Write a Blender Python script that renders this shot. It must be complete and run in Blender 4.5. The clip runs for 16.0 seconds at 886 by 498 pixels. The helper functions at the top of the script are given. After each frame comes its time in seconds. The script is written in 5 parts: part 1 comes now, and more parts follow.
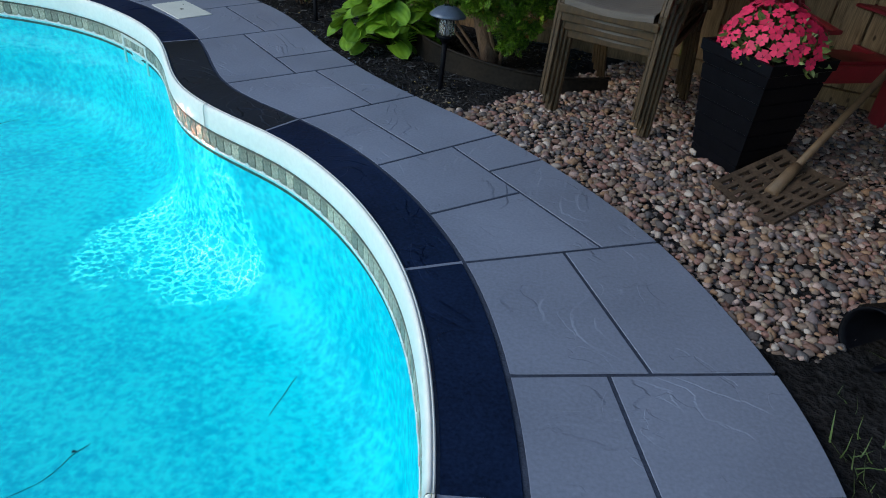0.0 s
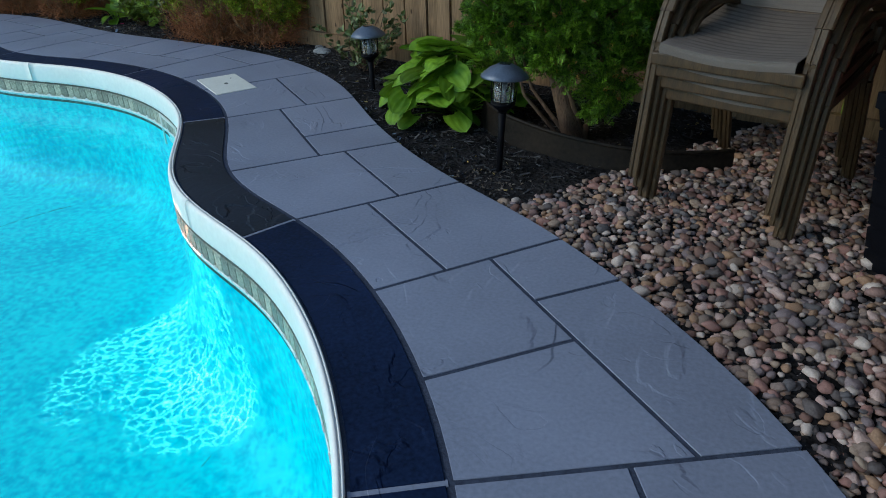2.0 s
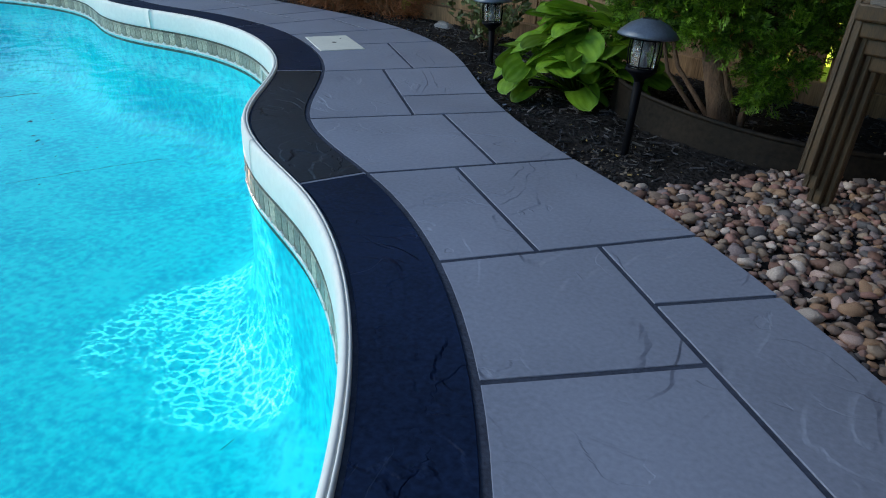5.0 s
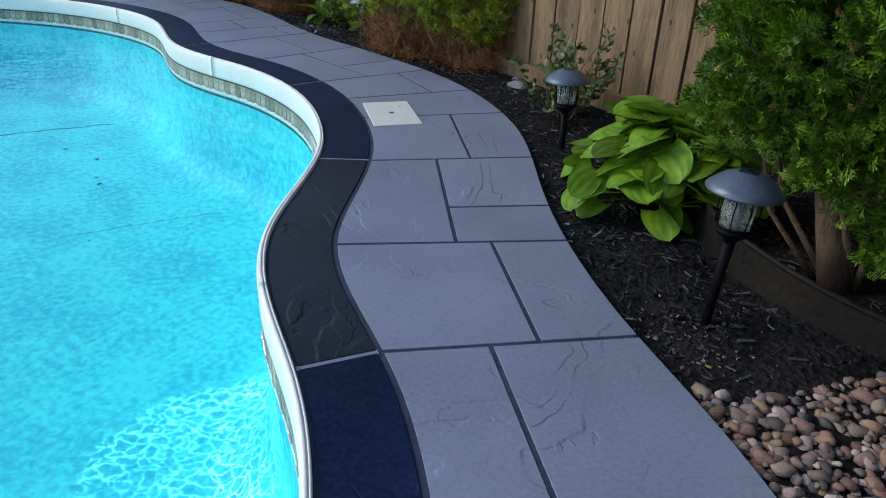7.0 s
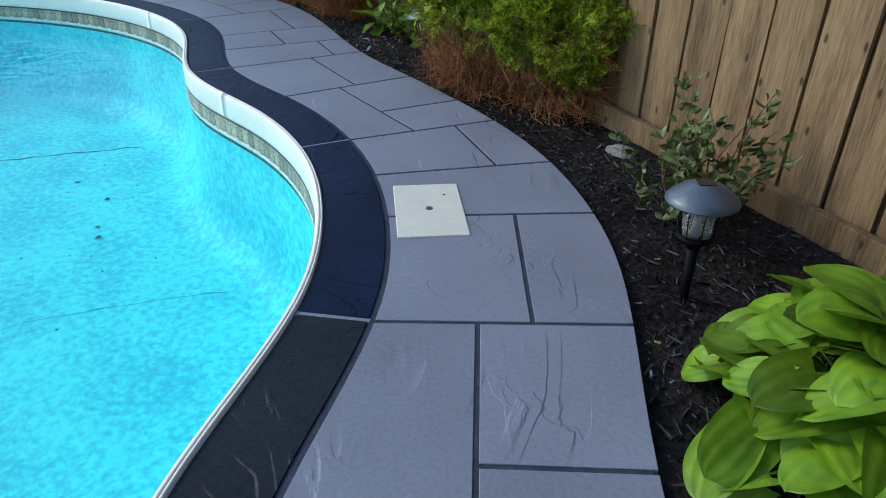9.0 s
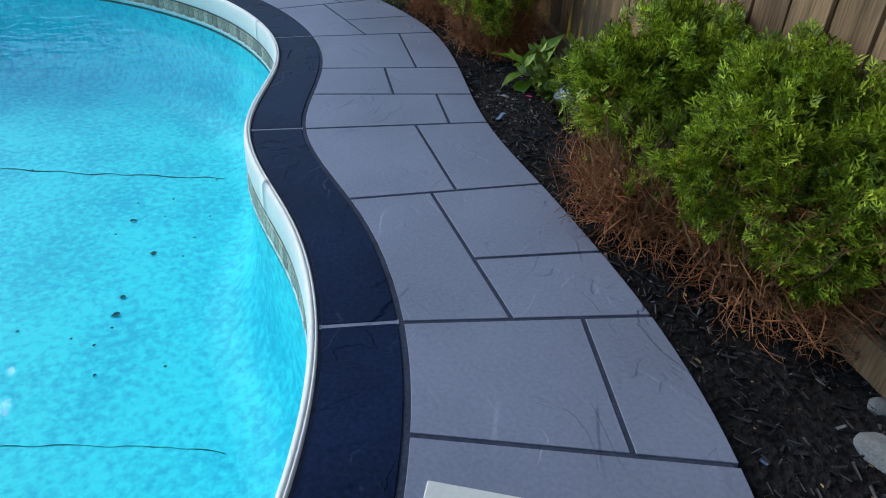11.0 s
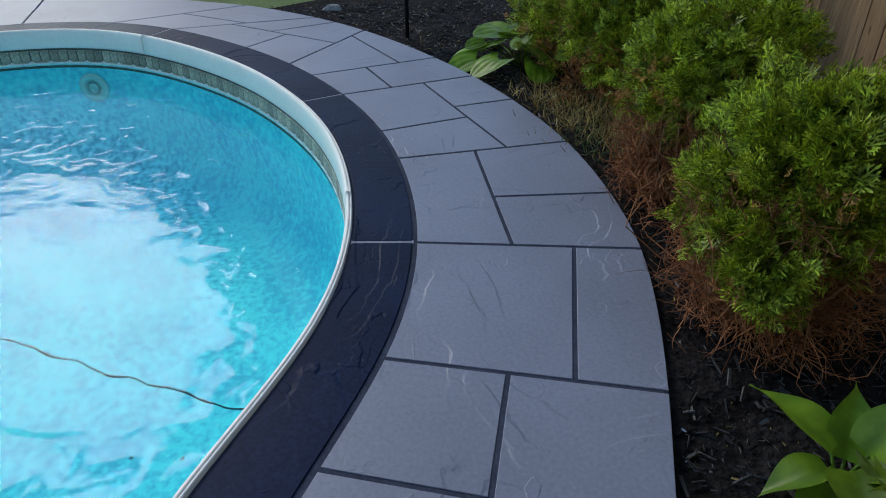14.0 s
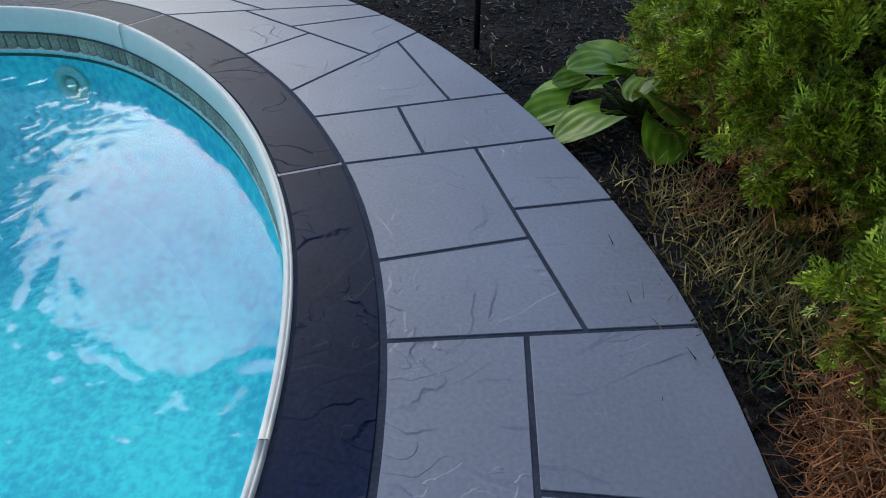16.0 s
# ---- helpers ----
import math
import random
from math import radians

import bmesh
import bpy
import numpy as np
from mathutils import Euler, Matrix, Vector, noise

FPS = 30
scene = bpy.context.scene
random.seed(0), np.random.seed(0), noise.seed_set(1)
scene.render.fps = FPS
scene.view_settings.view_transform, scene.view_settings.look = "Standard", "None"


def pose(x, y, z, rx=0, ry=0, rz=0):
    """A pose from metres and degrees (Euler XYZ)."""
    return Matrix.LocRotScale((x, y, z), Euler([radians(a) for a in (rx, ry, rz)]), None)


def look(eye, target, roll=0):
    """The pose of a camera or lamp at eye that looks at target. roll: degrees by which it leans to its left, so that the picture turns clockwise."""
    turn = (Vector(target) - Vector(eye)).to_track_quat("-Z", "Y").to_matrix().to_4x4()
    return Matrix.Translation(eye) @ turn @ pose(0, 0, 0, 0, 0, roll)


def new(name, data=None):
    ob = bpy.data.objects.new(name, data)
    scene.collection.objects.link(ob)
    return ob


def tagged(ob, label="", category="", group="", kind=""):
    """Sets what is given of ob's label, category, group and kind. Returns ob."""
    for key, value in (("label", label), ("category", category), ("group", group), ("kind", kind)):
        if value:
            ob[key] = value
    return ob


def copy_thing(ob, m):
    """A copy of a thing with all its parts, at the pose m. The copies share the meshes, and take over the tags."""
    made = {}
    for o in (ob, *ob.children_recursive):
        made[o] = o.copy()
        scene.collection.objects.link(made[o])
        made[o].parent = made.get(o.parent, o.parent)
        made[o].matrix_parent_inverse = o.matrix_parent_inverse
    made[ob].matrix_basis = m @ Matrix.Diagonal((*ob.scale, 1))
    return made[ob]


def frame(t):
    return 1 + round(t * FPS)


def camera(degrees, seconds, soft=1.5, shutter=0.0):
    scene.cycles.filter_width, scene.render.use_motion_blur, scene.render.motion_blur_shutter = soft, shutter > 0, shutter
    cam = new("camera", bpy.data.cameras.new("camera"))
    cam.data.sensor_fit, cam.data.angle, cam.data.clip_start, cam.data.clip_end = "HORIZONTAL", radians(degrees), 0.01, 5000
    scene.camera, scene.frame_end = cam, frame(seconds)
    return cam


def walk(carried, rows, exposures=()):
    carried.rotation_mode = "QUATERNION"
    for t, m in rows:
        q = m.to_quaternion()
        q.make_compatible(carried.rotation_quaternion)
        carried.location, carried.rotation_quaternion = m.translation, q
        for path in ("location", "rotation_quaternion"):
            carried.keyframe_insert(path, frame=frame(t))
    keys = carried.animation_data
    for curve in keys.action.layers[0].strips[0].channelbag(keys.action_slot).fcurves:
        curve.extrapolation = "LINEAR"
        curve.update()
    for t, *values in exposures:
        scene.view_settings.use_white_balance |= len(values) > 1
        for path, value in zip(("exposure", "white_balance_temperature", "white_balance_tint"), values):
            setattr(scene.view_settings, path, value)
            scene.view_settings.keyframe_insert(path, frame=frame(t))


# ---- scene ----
cam = camera(65.7, 16.0, soft=1.0)
PATH = [
    (0, (0.219, 0.439, 1.312), (0.117, 2.106, 0.212), 5.2),
    (0.5, (0.3, 0.666, 1.278), (0.002, 2.324, 0.199), 3.0),
    (1, (0.435, 0.904, 1.251), (-0.062, 2.527, 0.194), 4.3),
    (1.5, (0.479, 1.156, 1.193), (-0.122, 2.773, 0.181), 2.7),
    (2, (0.461, 1.422, 1.084), (-0.055, 3.093, 0.115), -1.3),
    (2.5, (0.403, 1.561, 0.77), (-0.173, 3.211, -0.201), 0.1),
    (3, (0.379, 1.655, 0.601), (-0.27, 3.26, -0.4), -1.9),
    (3.2, (0.373, 1.677, 0.569), (-0.288, 3.273, -0.438), -2.1),
    (5.5, (0.394, 1.824, 0.879), (-0.451, 3.394, -0.024), 2.1),
    (6, (0.33, 1.897, 1.018), (-0.522, 3.46, 0.109), 0.7),
    (6.5, (0.278, 2.098, 1.034), (-0.635, 3.633, 0.135), 0.5),
    (7, (0.219, 2.334, 1.024), (-0.796, 3.775, 0.081), 1.9),
    (7.5, (0.085, 2.578, 1.051), (-0.924, 4.011, 0.087), 0.3),
    (8, (-0.046, 2.845, 1.081), (-1.095, 4.253, 0.126), 1.2),
    (8.5, (-0.212, 3.138, 1.111), (-1.349, 4.476, 0.154), 1.1),
    (8.7, (-0.295, 3.249, 1.099), (-1.458, 4.543, 0.113), 1.0),
    (10.8, (-1.309, 4.376, 1.062), (-2.717, 5.324, 0.005), 2.7),
    (11, (-1.382, 4.459, 1.116), (-2.819, 5.34, 0.039), 3.6),
    (11.5, (-1.643, 4.71, 1.1), (-3.111, 5.487, -0.014), 1.8),
    (12, (-1.911, 4.904, 1.138), (-3.422, 5.544, -0.005), 0.9),
    (12.5, (-2.214, 5.12, 1.135), (-3.818, 5.59, 0.038), 2.3),
    (13, (-2.545, 5.249, 1.159), (-4.162, 5.675, 0.062), 1.4),
    (13.5, (-2.91, 5.399, 1.157), (-4.543, 5.774, 0.065), 0.3),
    (14, (-3.254, 5.574, 1.161), (-4.923, 5.853, 0.094), 0.3),
    (14.5, (-3.614, 5.686, 1.142), (-5.238, 5.904, -0.005), 0.3),
    (15, (-3.988, 5.802, 1.109), (-5.595, 5.966, -0.07), 1.4),
    (15.5, (-4.358, 5.9, 1.111), (-5.95, 5.963, -0.097), 1.8),
    (16, (-4.671, 5.946, 1.094), (-6.265, 5.936, -0.113), 0.4),
]
EXPOSURES = [(0, 0.87, 6500, 1), (1.5, 0.8, 6400, 0), (3, 0.88, 6450, 1), (5.5, 0.82, 6450, 3), (7, 1.12, 6850, 7), (8.5, 1.28, 7100, 5), (10.8, 1.06, 6700, 6), (12.5, 0.84, 6850, 7), (14.5, 0.82, 6950, 7), (16, 0.88, 7000, 7)]
walk(cam, [(t, look(e, g, r)) for t, e, g, r in PATH], EXPOSURES)

# ---- world and light ----
world = bpy.data.worlds.new("world")
scene.world = world
world.use_nodes = True
wn = world.node_tree
wn.nodes.clear()
sky = wn.nodes.new("ShaderNodeTexSky")
sky.sky_type, sky.sun_disc = "NISHITA", False
sky.sun_elevation, sky.sun_rotation = radians(34), radians(245)
sky.air_density, sky.dust_density, sky.ozone_density = 1.0, 0.05, 1.0
wb = wn.nodes.new("ShaderNodeBackground")
wb.inputs["Strength"].default_value = 0.125
wo = wn.nodes.new("ShaderNodeOutputWorld")
wn.links.new(sky.outputs[0], wb.inputs[0])
wn.links.new(wb.outputs[0], wo.inputs[0])

FLOOR_Z, WATER_Z = -0.85, -0.2
SUN_FROM = Vector((-0.906, -0.423, 0.67))
sun = new("sun", bpy.data.lights.new("sun", "SUN"))
sun.data.energy, sun.data.angle, sun.data.color = 0.75, radians(22), (1.0, 0.93, 0.82)
sun.matrix_world = look(SUN_FROM, (0, 0, 0))

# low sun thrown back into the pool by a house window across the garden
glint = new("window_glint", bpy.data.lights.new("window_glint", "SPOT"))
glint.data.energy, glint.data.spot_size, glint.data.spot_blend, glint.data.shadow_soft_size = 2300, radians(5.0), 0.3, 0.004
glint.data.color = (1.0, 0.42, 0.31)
# ripple caustics are drawn into the beam, reddened to whiten over the cyan liner
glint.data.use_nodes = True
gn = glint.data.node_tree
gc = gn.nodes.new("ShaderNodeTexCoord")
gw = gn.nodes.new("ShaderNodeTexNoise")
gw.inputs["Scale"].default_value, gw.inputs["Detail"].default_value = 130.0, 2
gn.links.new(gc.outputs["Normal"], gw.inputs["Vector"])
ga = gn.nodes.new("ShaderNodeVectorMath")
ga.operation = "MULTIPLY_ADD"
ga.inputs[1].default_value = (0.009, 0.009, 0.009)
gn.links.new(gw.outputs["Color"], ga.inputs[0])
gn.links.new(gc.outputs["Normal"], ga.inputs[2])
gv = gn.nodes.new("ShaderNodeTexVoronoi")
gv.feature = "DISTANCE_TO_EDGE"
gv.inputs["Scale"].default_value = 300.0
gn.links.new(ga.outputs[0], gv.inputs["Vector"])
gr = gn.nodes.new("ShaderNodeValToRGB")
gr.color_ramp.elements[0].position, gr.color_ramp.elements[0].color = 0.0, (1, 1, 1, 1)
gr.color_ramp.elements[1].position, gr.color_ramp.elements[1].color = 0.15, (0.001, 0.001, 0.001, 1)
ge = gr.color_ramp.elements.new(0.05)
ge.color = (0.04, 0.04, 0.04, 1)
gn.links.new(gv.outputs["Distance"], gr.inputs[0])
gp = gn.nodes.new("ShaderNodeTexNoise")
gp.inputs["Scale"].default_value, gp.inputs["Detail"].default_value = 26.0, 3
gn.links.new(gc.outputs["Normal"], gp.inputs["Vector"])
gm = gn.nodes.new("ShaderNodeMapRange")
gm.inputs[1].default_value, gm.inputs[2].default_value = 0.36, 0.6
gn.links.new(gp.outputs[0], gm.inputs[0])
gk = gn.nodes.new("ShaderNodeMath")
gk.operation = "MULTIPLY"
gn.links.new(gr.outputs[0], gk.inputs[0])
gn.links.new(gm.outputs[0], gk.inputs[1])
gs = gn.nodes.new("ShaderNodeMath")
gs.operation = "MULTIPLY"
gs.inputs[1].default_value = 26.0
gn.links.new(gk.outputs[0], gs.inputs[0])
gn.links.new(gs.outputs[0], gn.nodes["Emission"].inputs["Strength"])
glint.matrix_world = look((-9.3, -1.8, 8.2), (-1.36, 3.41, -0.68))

# ---- materials ----


def mat(name, base, rough=0.6, vary=0.25, scale=8.0, fine=60.0, bump=0.25, depth=0.004, metal=0.0, tint=None, per=0.0, spec=0.5, stretch=None):
    """A surface: base colour with stains at a large scale and grain at a small one, and fine relief."""
    m = bpy.data.materials.new(name)
    m.use_nodes = True
    nt = m.node_tree
    bs = nt.nodes["Principled BSDF"]
    tc = nt.nodes.new("ShaderNodeTexCoord")
    mp = nt.nodes.new("ShaderNodeMapping")
    nt.links.new(tc.outputs["Object"], mp.inputs[0])
    if stretch:
        mp.inputs["Scale"].default_value = stretch
    n1 = nt.nodes.new("ShaderNodeTexNoise")
    n1.inputs["Scale"].default_value, n1.inputs["Detail"].default_value = scale, 5
    n2 = nt.nodes.new("ShaderNodeTexNoise")
    n2.inputs["Scale"].default_value, n2.inputs["Detail"].default_value = fine, 4
    for n in (n1, n2):
        nt.links.new(mp.outputs[0], n.inputs["Vector"])
    add = nt.nodes.new("ShaderNodeMath")
    add.operation = "ADD"
    nt.links.new(n1.outputs[0], add.inputs[0])
    nt.links.new(n2.outputs[0], add.inputs[1])
    ramp = nt.nodes.new("ShaderNodeMapRange")
    ramp.inputs[1].default_value, ramp.inputs[2].default_value = 0.7, 1.3
    nt.links.new(add.outputs[0], ramp.inputs[0])
    mix = nt.nodes.new("ShaderNodeMix")
    mix.data_type = "RGBA"
    lo = [c * (1 - vary) for c in base]
    hi = list(tint) if tint else [min(1, c * (1 + vary)) for c in base]
    mix.inputs["A"].default_value, mix.inputs["B"].default_value = (*lo, 1), (*hi, 1)
    nt.links.new(ramp.outputs[0], mix.inputs["Factor"])
    out = mix.outputs["Result"]
    if per:
        info = nt.nodes.new("ShaderNodeObjectInfo")
        geo = nt.nodes.new("ShaderNodeNewGeometry")
        s = nt.nodes.new("ShaderNodeMath")
        s.operation = "ADD"
        nt.links.new(info.outputs["Random"], s.inputs[0])
        nt.links.new(geo.outputs["Random Per Island"], s.inputs[1])
        fr = nt.nodes.new("ShaderNodeMath")
        fr.operation = "FRACT"
        nt.links.new(s.outputs[0], fr.inputs[0])
        hsv = nt.nodes.new("ShaderNodeHueSaturation")
        mr = nt.nodes.new("ShaderNodeMapRange")
        mr.inputs[3].default_value, mr.inputs[4].default_value = 1 - per, 1 + per
        nt.links.new(fr.outputs[0], mr.inputs[0])
        nt.links.new(mr.outputs[0], hsv.inputs["Value"])
        nt.links.new(out, hsv.inputs["Color"])
        out = hsv.outputs[0]
    nt.links.new(out, bs.inputs["Base Color"])
    bs.inputs["Roughness"].default_value, bs.inputs["Metallic"].default_value = rough, metal
    bs.inputs["Specular IOR Level"].default_value = spec
    if bump:
        b = nt.nodes.new("ShaderNodeBump")
        b.inputs["Strength"].default_value, b.inputs["Distance"].default_value = bump, depth
        nt.links.new(add.outputs[0], b.inputs["Height"])
        nt.links.new(b.outputs[0], bs.inputs["Normal"])
    return m


def slate(name, base, rough, vary, cleft):
    """Stamped concrete: smooth cleft planes with curved ridges, fine grain, and a slight change from slab to slab."""
    m = mat(name, base, rough, vary, 2.2, 90.0, 0.0, per=0.05)
    nt = m.node_tree
    bs = nt.nodes["Principled BSDF"]
    tc = nt.nodes.new("ShaderNodeTexCoord")
    total = None
    # thin layers broken away along a few ragged lines
    for scale, detail, warp, lines, height in ((1.5, 6, 0.8, (0.42, 0.5, 0.57), 1.0), (3.4, 5, 1.6, (0.38, 0.6), 0.5), (45.0, 5, 0.0, (), 0.05)):
        n = nt.nodes.new("ShaderNodeTexNoise")
        n.inputs["Scale"].default_value, n.inputs["Detail"].default_value, n.inputs["Distortion"].default_value = scale, detail, warp
        n.inputs["Roughness"].default_value = 0.42
        nt.links.new(tc.outputs["Object"], n.inputs["Vector"])
        outs = [n.outputs[0]] if not lines else []
        for c in lines:
            mr = nt.nodes.new("ShaderNodeMapRange")
            mr.interpolation_type = "SMOOTHSTEP"
            mr.inputs[1].default_value, mr.inputs[2].default_value = c - 0.006, c + 0.006
            nt.links.new(n.outputs[0], mr.inputs[0])
            outs.append(mr.outputs[0])
        for o in outs:
            k = nt.nodes.new("ShaderNodeMath")
            k.operation = "MULTIPLY_ADD"
            k.inputs[1].default_value = height
            nt.links.new(o, k.inputs[0])
            if total:
                nt.links.new(total, k.inputs[2])
            else:
                k.inputs[2].default_value = 0.0
            total = k.outputs[0]
    # the ridges come and go
    part_n = nt.nodes.new("ShaderNodeTexNoise")
    part_n.inputs["Scale"].default_value, part_n.inputs["Detail"].default_value = 4.0, 2
    nt.links.new(tc.outputs["Object"], part_n.inputs["Vector"])
    pr_n = nt.nodes.new("ShaderNodeMapRange")
    pr_n.interpolation_type = "SMOOTHSTEP"
    pr_n.inputs[1].default_value, pr_n.inputs[2].default_value, pr_n.inputs[3].default_value, pr_n.inputs[4].default_value = 0.45, 0.62, 0.12 * cleft, cleft
    nt.links.new(part_n.outputs[0], pr_n.inputs[0])
    b = nt.nodes.new("ShaderNodeBump")
    b.inputs["Distance"].default_value = 0.004
    nt.links.new(pr_n.outputs[0], b.inputs["Strength"])
    nt.links.new(total, b.inputs["Height"])
    nt.links.new(b.outputs[0], bs.inputs["Normal"])
    return m


def leafy(m, share):
    """Lets some light through thin leaves."""
    nt = m.node_tree
    bs = nt.nodes["Principled BSDF"]
    out = nt.nodes["Material Output"]
    tr = nt.nodes.new("ShaderNodeBsdfTranslucent")
    src = bs.inputs["Base Color"].links[0].from_socket
    nt.links.new(src, tr.inputs[0])
    mx = nt.nodes.new("ShaderNodeMixShader")
    mx.inputs[0].default_value = share
    nt.links.new(bs.outputs[0], mx.inputs[1])
    nt.links.new(tr.outputs[0], mx.inputs[2])
    nt.links.new(mx.outputs[0], out.inputs[0])
    return m


def palette(m, colours, size=0.3):
    """Picks a colour for each piece from a few."""
    nt = m.node_tree
    bs = nt.nodes["Principled BSDF"]
    info, geo = nt.nodes.new("ShaderNodeObjectInfo"), nt.nodes.new("ShaderNodeNewGeometry")
    a, f = nt.nodes.new("ShaderNodeMath"), nt.nodes.new("ShaderNodeMath")
    a.operation, f.operation = "ADD", "FRACT"
    nt.links.new(info.outputs["Random"], a.inputs[0])
    nt.links.new(geo.outputs["Random Per Island"], a.inputs[1])
    nt.links.new(a.outputs[0], f.inputs[0])
    r = nt.nodes.new("ShaderNodeValToRGB")
    r.color_ramp.interpolation = "CONSTANT"
    for i, c in enumerate(colours):
        e = r.color_ramp.elements[i] if i < 2 else r.color_ramp.elements.new(i / len(colours))
        e.position, e.color = i / len(colours), (*c, 1)
    nt.links.new(f.outputs[0], r.inputs[0])
    mx = nt.nodes.new("ShaderNodeMix")
    mx.data_type, mx.blend_type = "RGBA", "MULTIPLY"
    mx.inputs["Factor"].default_value = 1.0
    src = bs.inputs["Base Color"].links[0].from_socket
    nt.links.new(src, mx.inputs["A"])
    nt.links.new(r.outputs[0], mx.inputs["B"])
    nt.links.new(mx.outputs["Result"], bs.inputs["Base Color"])
    return m


M = {}
M["slab"] = slate("slab", (0.213, 0.227, 0.292), 0.5, 0.17, 0.6)
M["border"] = slate("border", (0.009, 0.0175, 0.048), 0.42, 0.45, 1.0)
M["border"].node_tree.nodes["Principled BSDF"].inputs["Specular IOR Level"].default_value = 0.05
# fence and greenery mirrored in one border stone, put into its base colour
M["border_painted_reflection"] = slate("border_painted_reflection", (0.013, 0.0165, 0.026), 0.42, 0.5, 0.9)
M["border_painted_reflection"].node_tree.nodes["Principled BSDF"].inputs["Specular IOR Level"].default_value = 0.14
M["joint"] = mat("joint", (0.05, 0.058, 0.085), 0.9, 0.3, 12, 120, 0.6, spec=0.1)
M["coping"] = mat("coping", (0.92, 0.88, 0.8), 0.5, 0.05, 3, 40, 0.05, spec=0.5)
M["tile"] = mat("tile", (0.38, 0.33, 0.23), 0.4, 0.4, 22, 90, 0.15, per=0.4, tint=(0.62, 0.55, 0.41))
M["tile_joint"] = mat("tile_joint", (0.1, 0.09, 0.07), 0.8, 0.3)
M["trim"] = mat("trim", (0.85, 0.85, 0.8), 0.5, 0.2, 60, 200, 0.2)
M["brick"] = mat("brick", (0.12, 0.075, 0.055), 0.9, 0.3, 3, 40, 0.4)
M["lid"] = mat("lid", (0.72, 0.7, 0.62), 0.5, 0.06, 10, 80, 0.1)
M["soil"] = mat("soil", (0.01, 0.009, 0.009), 0.95, 0.7, 4, 45, 1.0, 0.03, spec=0.08, tint=(0.035, 0.031, 0.031))
M["lawn"] = mat("lawn", (0.13, 0.19, 0.045), 0.9, 0.5, 2, 80, 0.8, 0.02)
M["mulch"] = mat("mulch", (0.035, 0.032, 0.034), 0.5, 0.5, 30, 150, 0.5, per=0.9, spec=0.5)
M["stone"] = palette(mat("stone", (0.7, 0.6, 0.56), 0.65, 0.25, 30, 200, 0.4, per=0.3, spec=0.25), ((0.42, 0.34, 0.28), (0.33, 0.21, 0.17), (0.2, 0.2, 0.21), (0.5, 0.42, 0.33), (0.4, 0.28, 0.25), (0.72, 0.67, 0.61), (0.3, 0.25, 0.22), (0.42, 0.29, 0.19), (0.13, 0.12, 0.12), (0.36, 0.22, 0.19), (0.55, 0.44, 0.4), (0.24, 0.21, 0.22)))
M["fence"] = mat("fence", (0.16, 0.1, 0.057), 0.8, 0.3, 2.0, 22, 0.6, 0.004, per=0.22, stretch=(7, 7, 0.45), tint=(0.37, 0.232, 0.13), spec=0.15)
M["black"] = mat("black", (0.004, 0.004, 0.006), 0.5, 0.3, 20, 120, 0.15, spec=0.08)
M["cap"] = mat("cap", (0.12, 0.14, 0.18), 0.42, 0.2, 20, 150, 0.1, metal=0.5)
M["panel"] = mat("panel", (0.01, 0.012, 0.02), 0.15, 0.2, 50, 200, 0.0)
M["edging"] = mat("edging", (0.012, 0.01, 0.009), 0.6, 0.5, 4, 60, 0.4, tint=(0.026, 0.019, 0.014), spec=0.12)
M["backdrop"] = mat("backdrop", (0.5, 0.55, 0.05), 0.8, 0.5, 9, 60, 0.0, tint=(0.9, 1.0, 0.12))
# emission stands in for sunlight on the garden beyond the fence
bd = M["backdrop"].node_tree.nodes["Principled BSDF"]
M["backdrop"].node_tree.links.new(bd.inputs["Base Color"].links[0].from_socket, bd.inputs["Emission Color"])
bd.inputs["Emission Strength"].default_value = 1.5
M["chair_frame"] = mat("chair_frame", (0.06, 0.038, 0.02), 0.45, 0.4, 6, 60, 0.3, stretch=(8, 8, 1), tint=(0.095, 0.055, 0.026), spec=0.3)
M["sling"] = mat("sling", (0.13, 0.105, 0.09), 0.7, 0.2, 10, 300, 0.5, 0.001)
M["red"] = mat("red", (0.22, 0.012, 0.02), 0.5, 0.2, 8, 80, 0.2)
M["petal"] = mat("petal", (0.66, 0.018, 0.09), 0.6, 0.15, 30, 100, 0.1, per=0.2)
M["hosta"] = leafy(mat("hosta", (0.085, 0.2, 0.014), 0.42, 0.3, 3, 14, 0.1, per=0.5, tint=(0.22, 0.37, 0.025), spec=0.35), 0.25)
M["cedar"] = leafy(mat("cedar", (0.09, 0.165, 0.012), 0.5, 0.65, 14, 60, 0.0, per=0.6, tint=(0.52, 0.64, 0.055), spec=0.3), 0.16)
# darker plant's green, lowered further to put the corner's deep shade into it
M["cedar_dark_shaded"] = leafy(mat("cedar_dark_shaded", (0.026, 0.078, 0.006), 0.5, 0.6, 14, 60, 0.0, per=0.6, tint=(0.17, 0.32, 0.02), spec=0.25), 0.12)
M["dead_spray"] = mat("dead_spray", (0.5, 0.25, 0.07), 0.8, 0.5, 10, 80, 0.1, per=0.5)
M["dead_stem"] = mat("dead_stem", (0.26, 0.14, 0.07), 0.8, 0.4, 10, 80, 0.3, per=0.5)
M["dead"] = mat("dead", (0.3, 0.115, 0.045), 0.85, 0.4, 10, 80, 0.2, per=0.5)
M["bark"] = mat("bark", (0.13, 0.075, 0.045), 0.9, 0.4, 12, 60, 0.7, 0.01, stretch=(4, 4, 1))
M["leafy"] = mat("leafy", (0.1, 0.13, 0.035), 0.5, 0.4, 10, 60, 0.1, per=0.4)
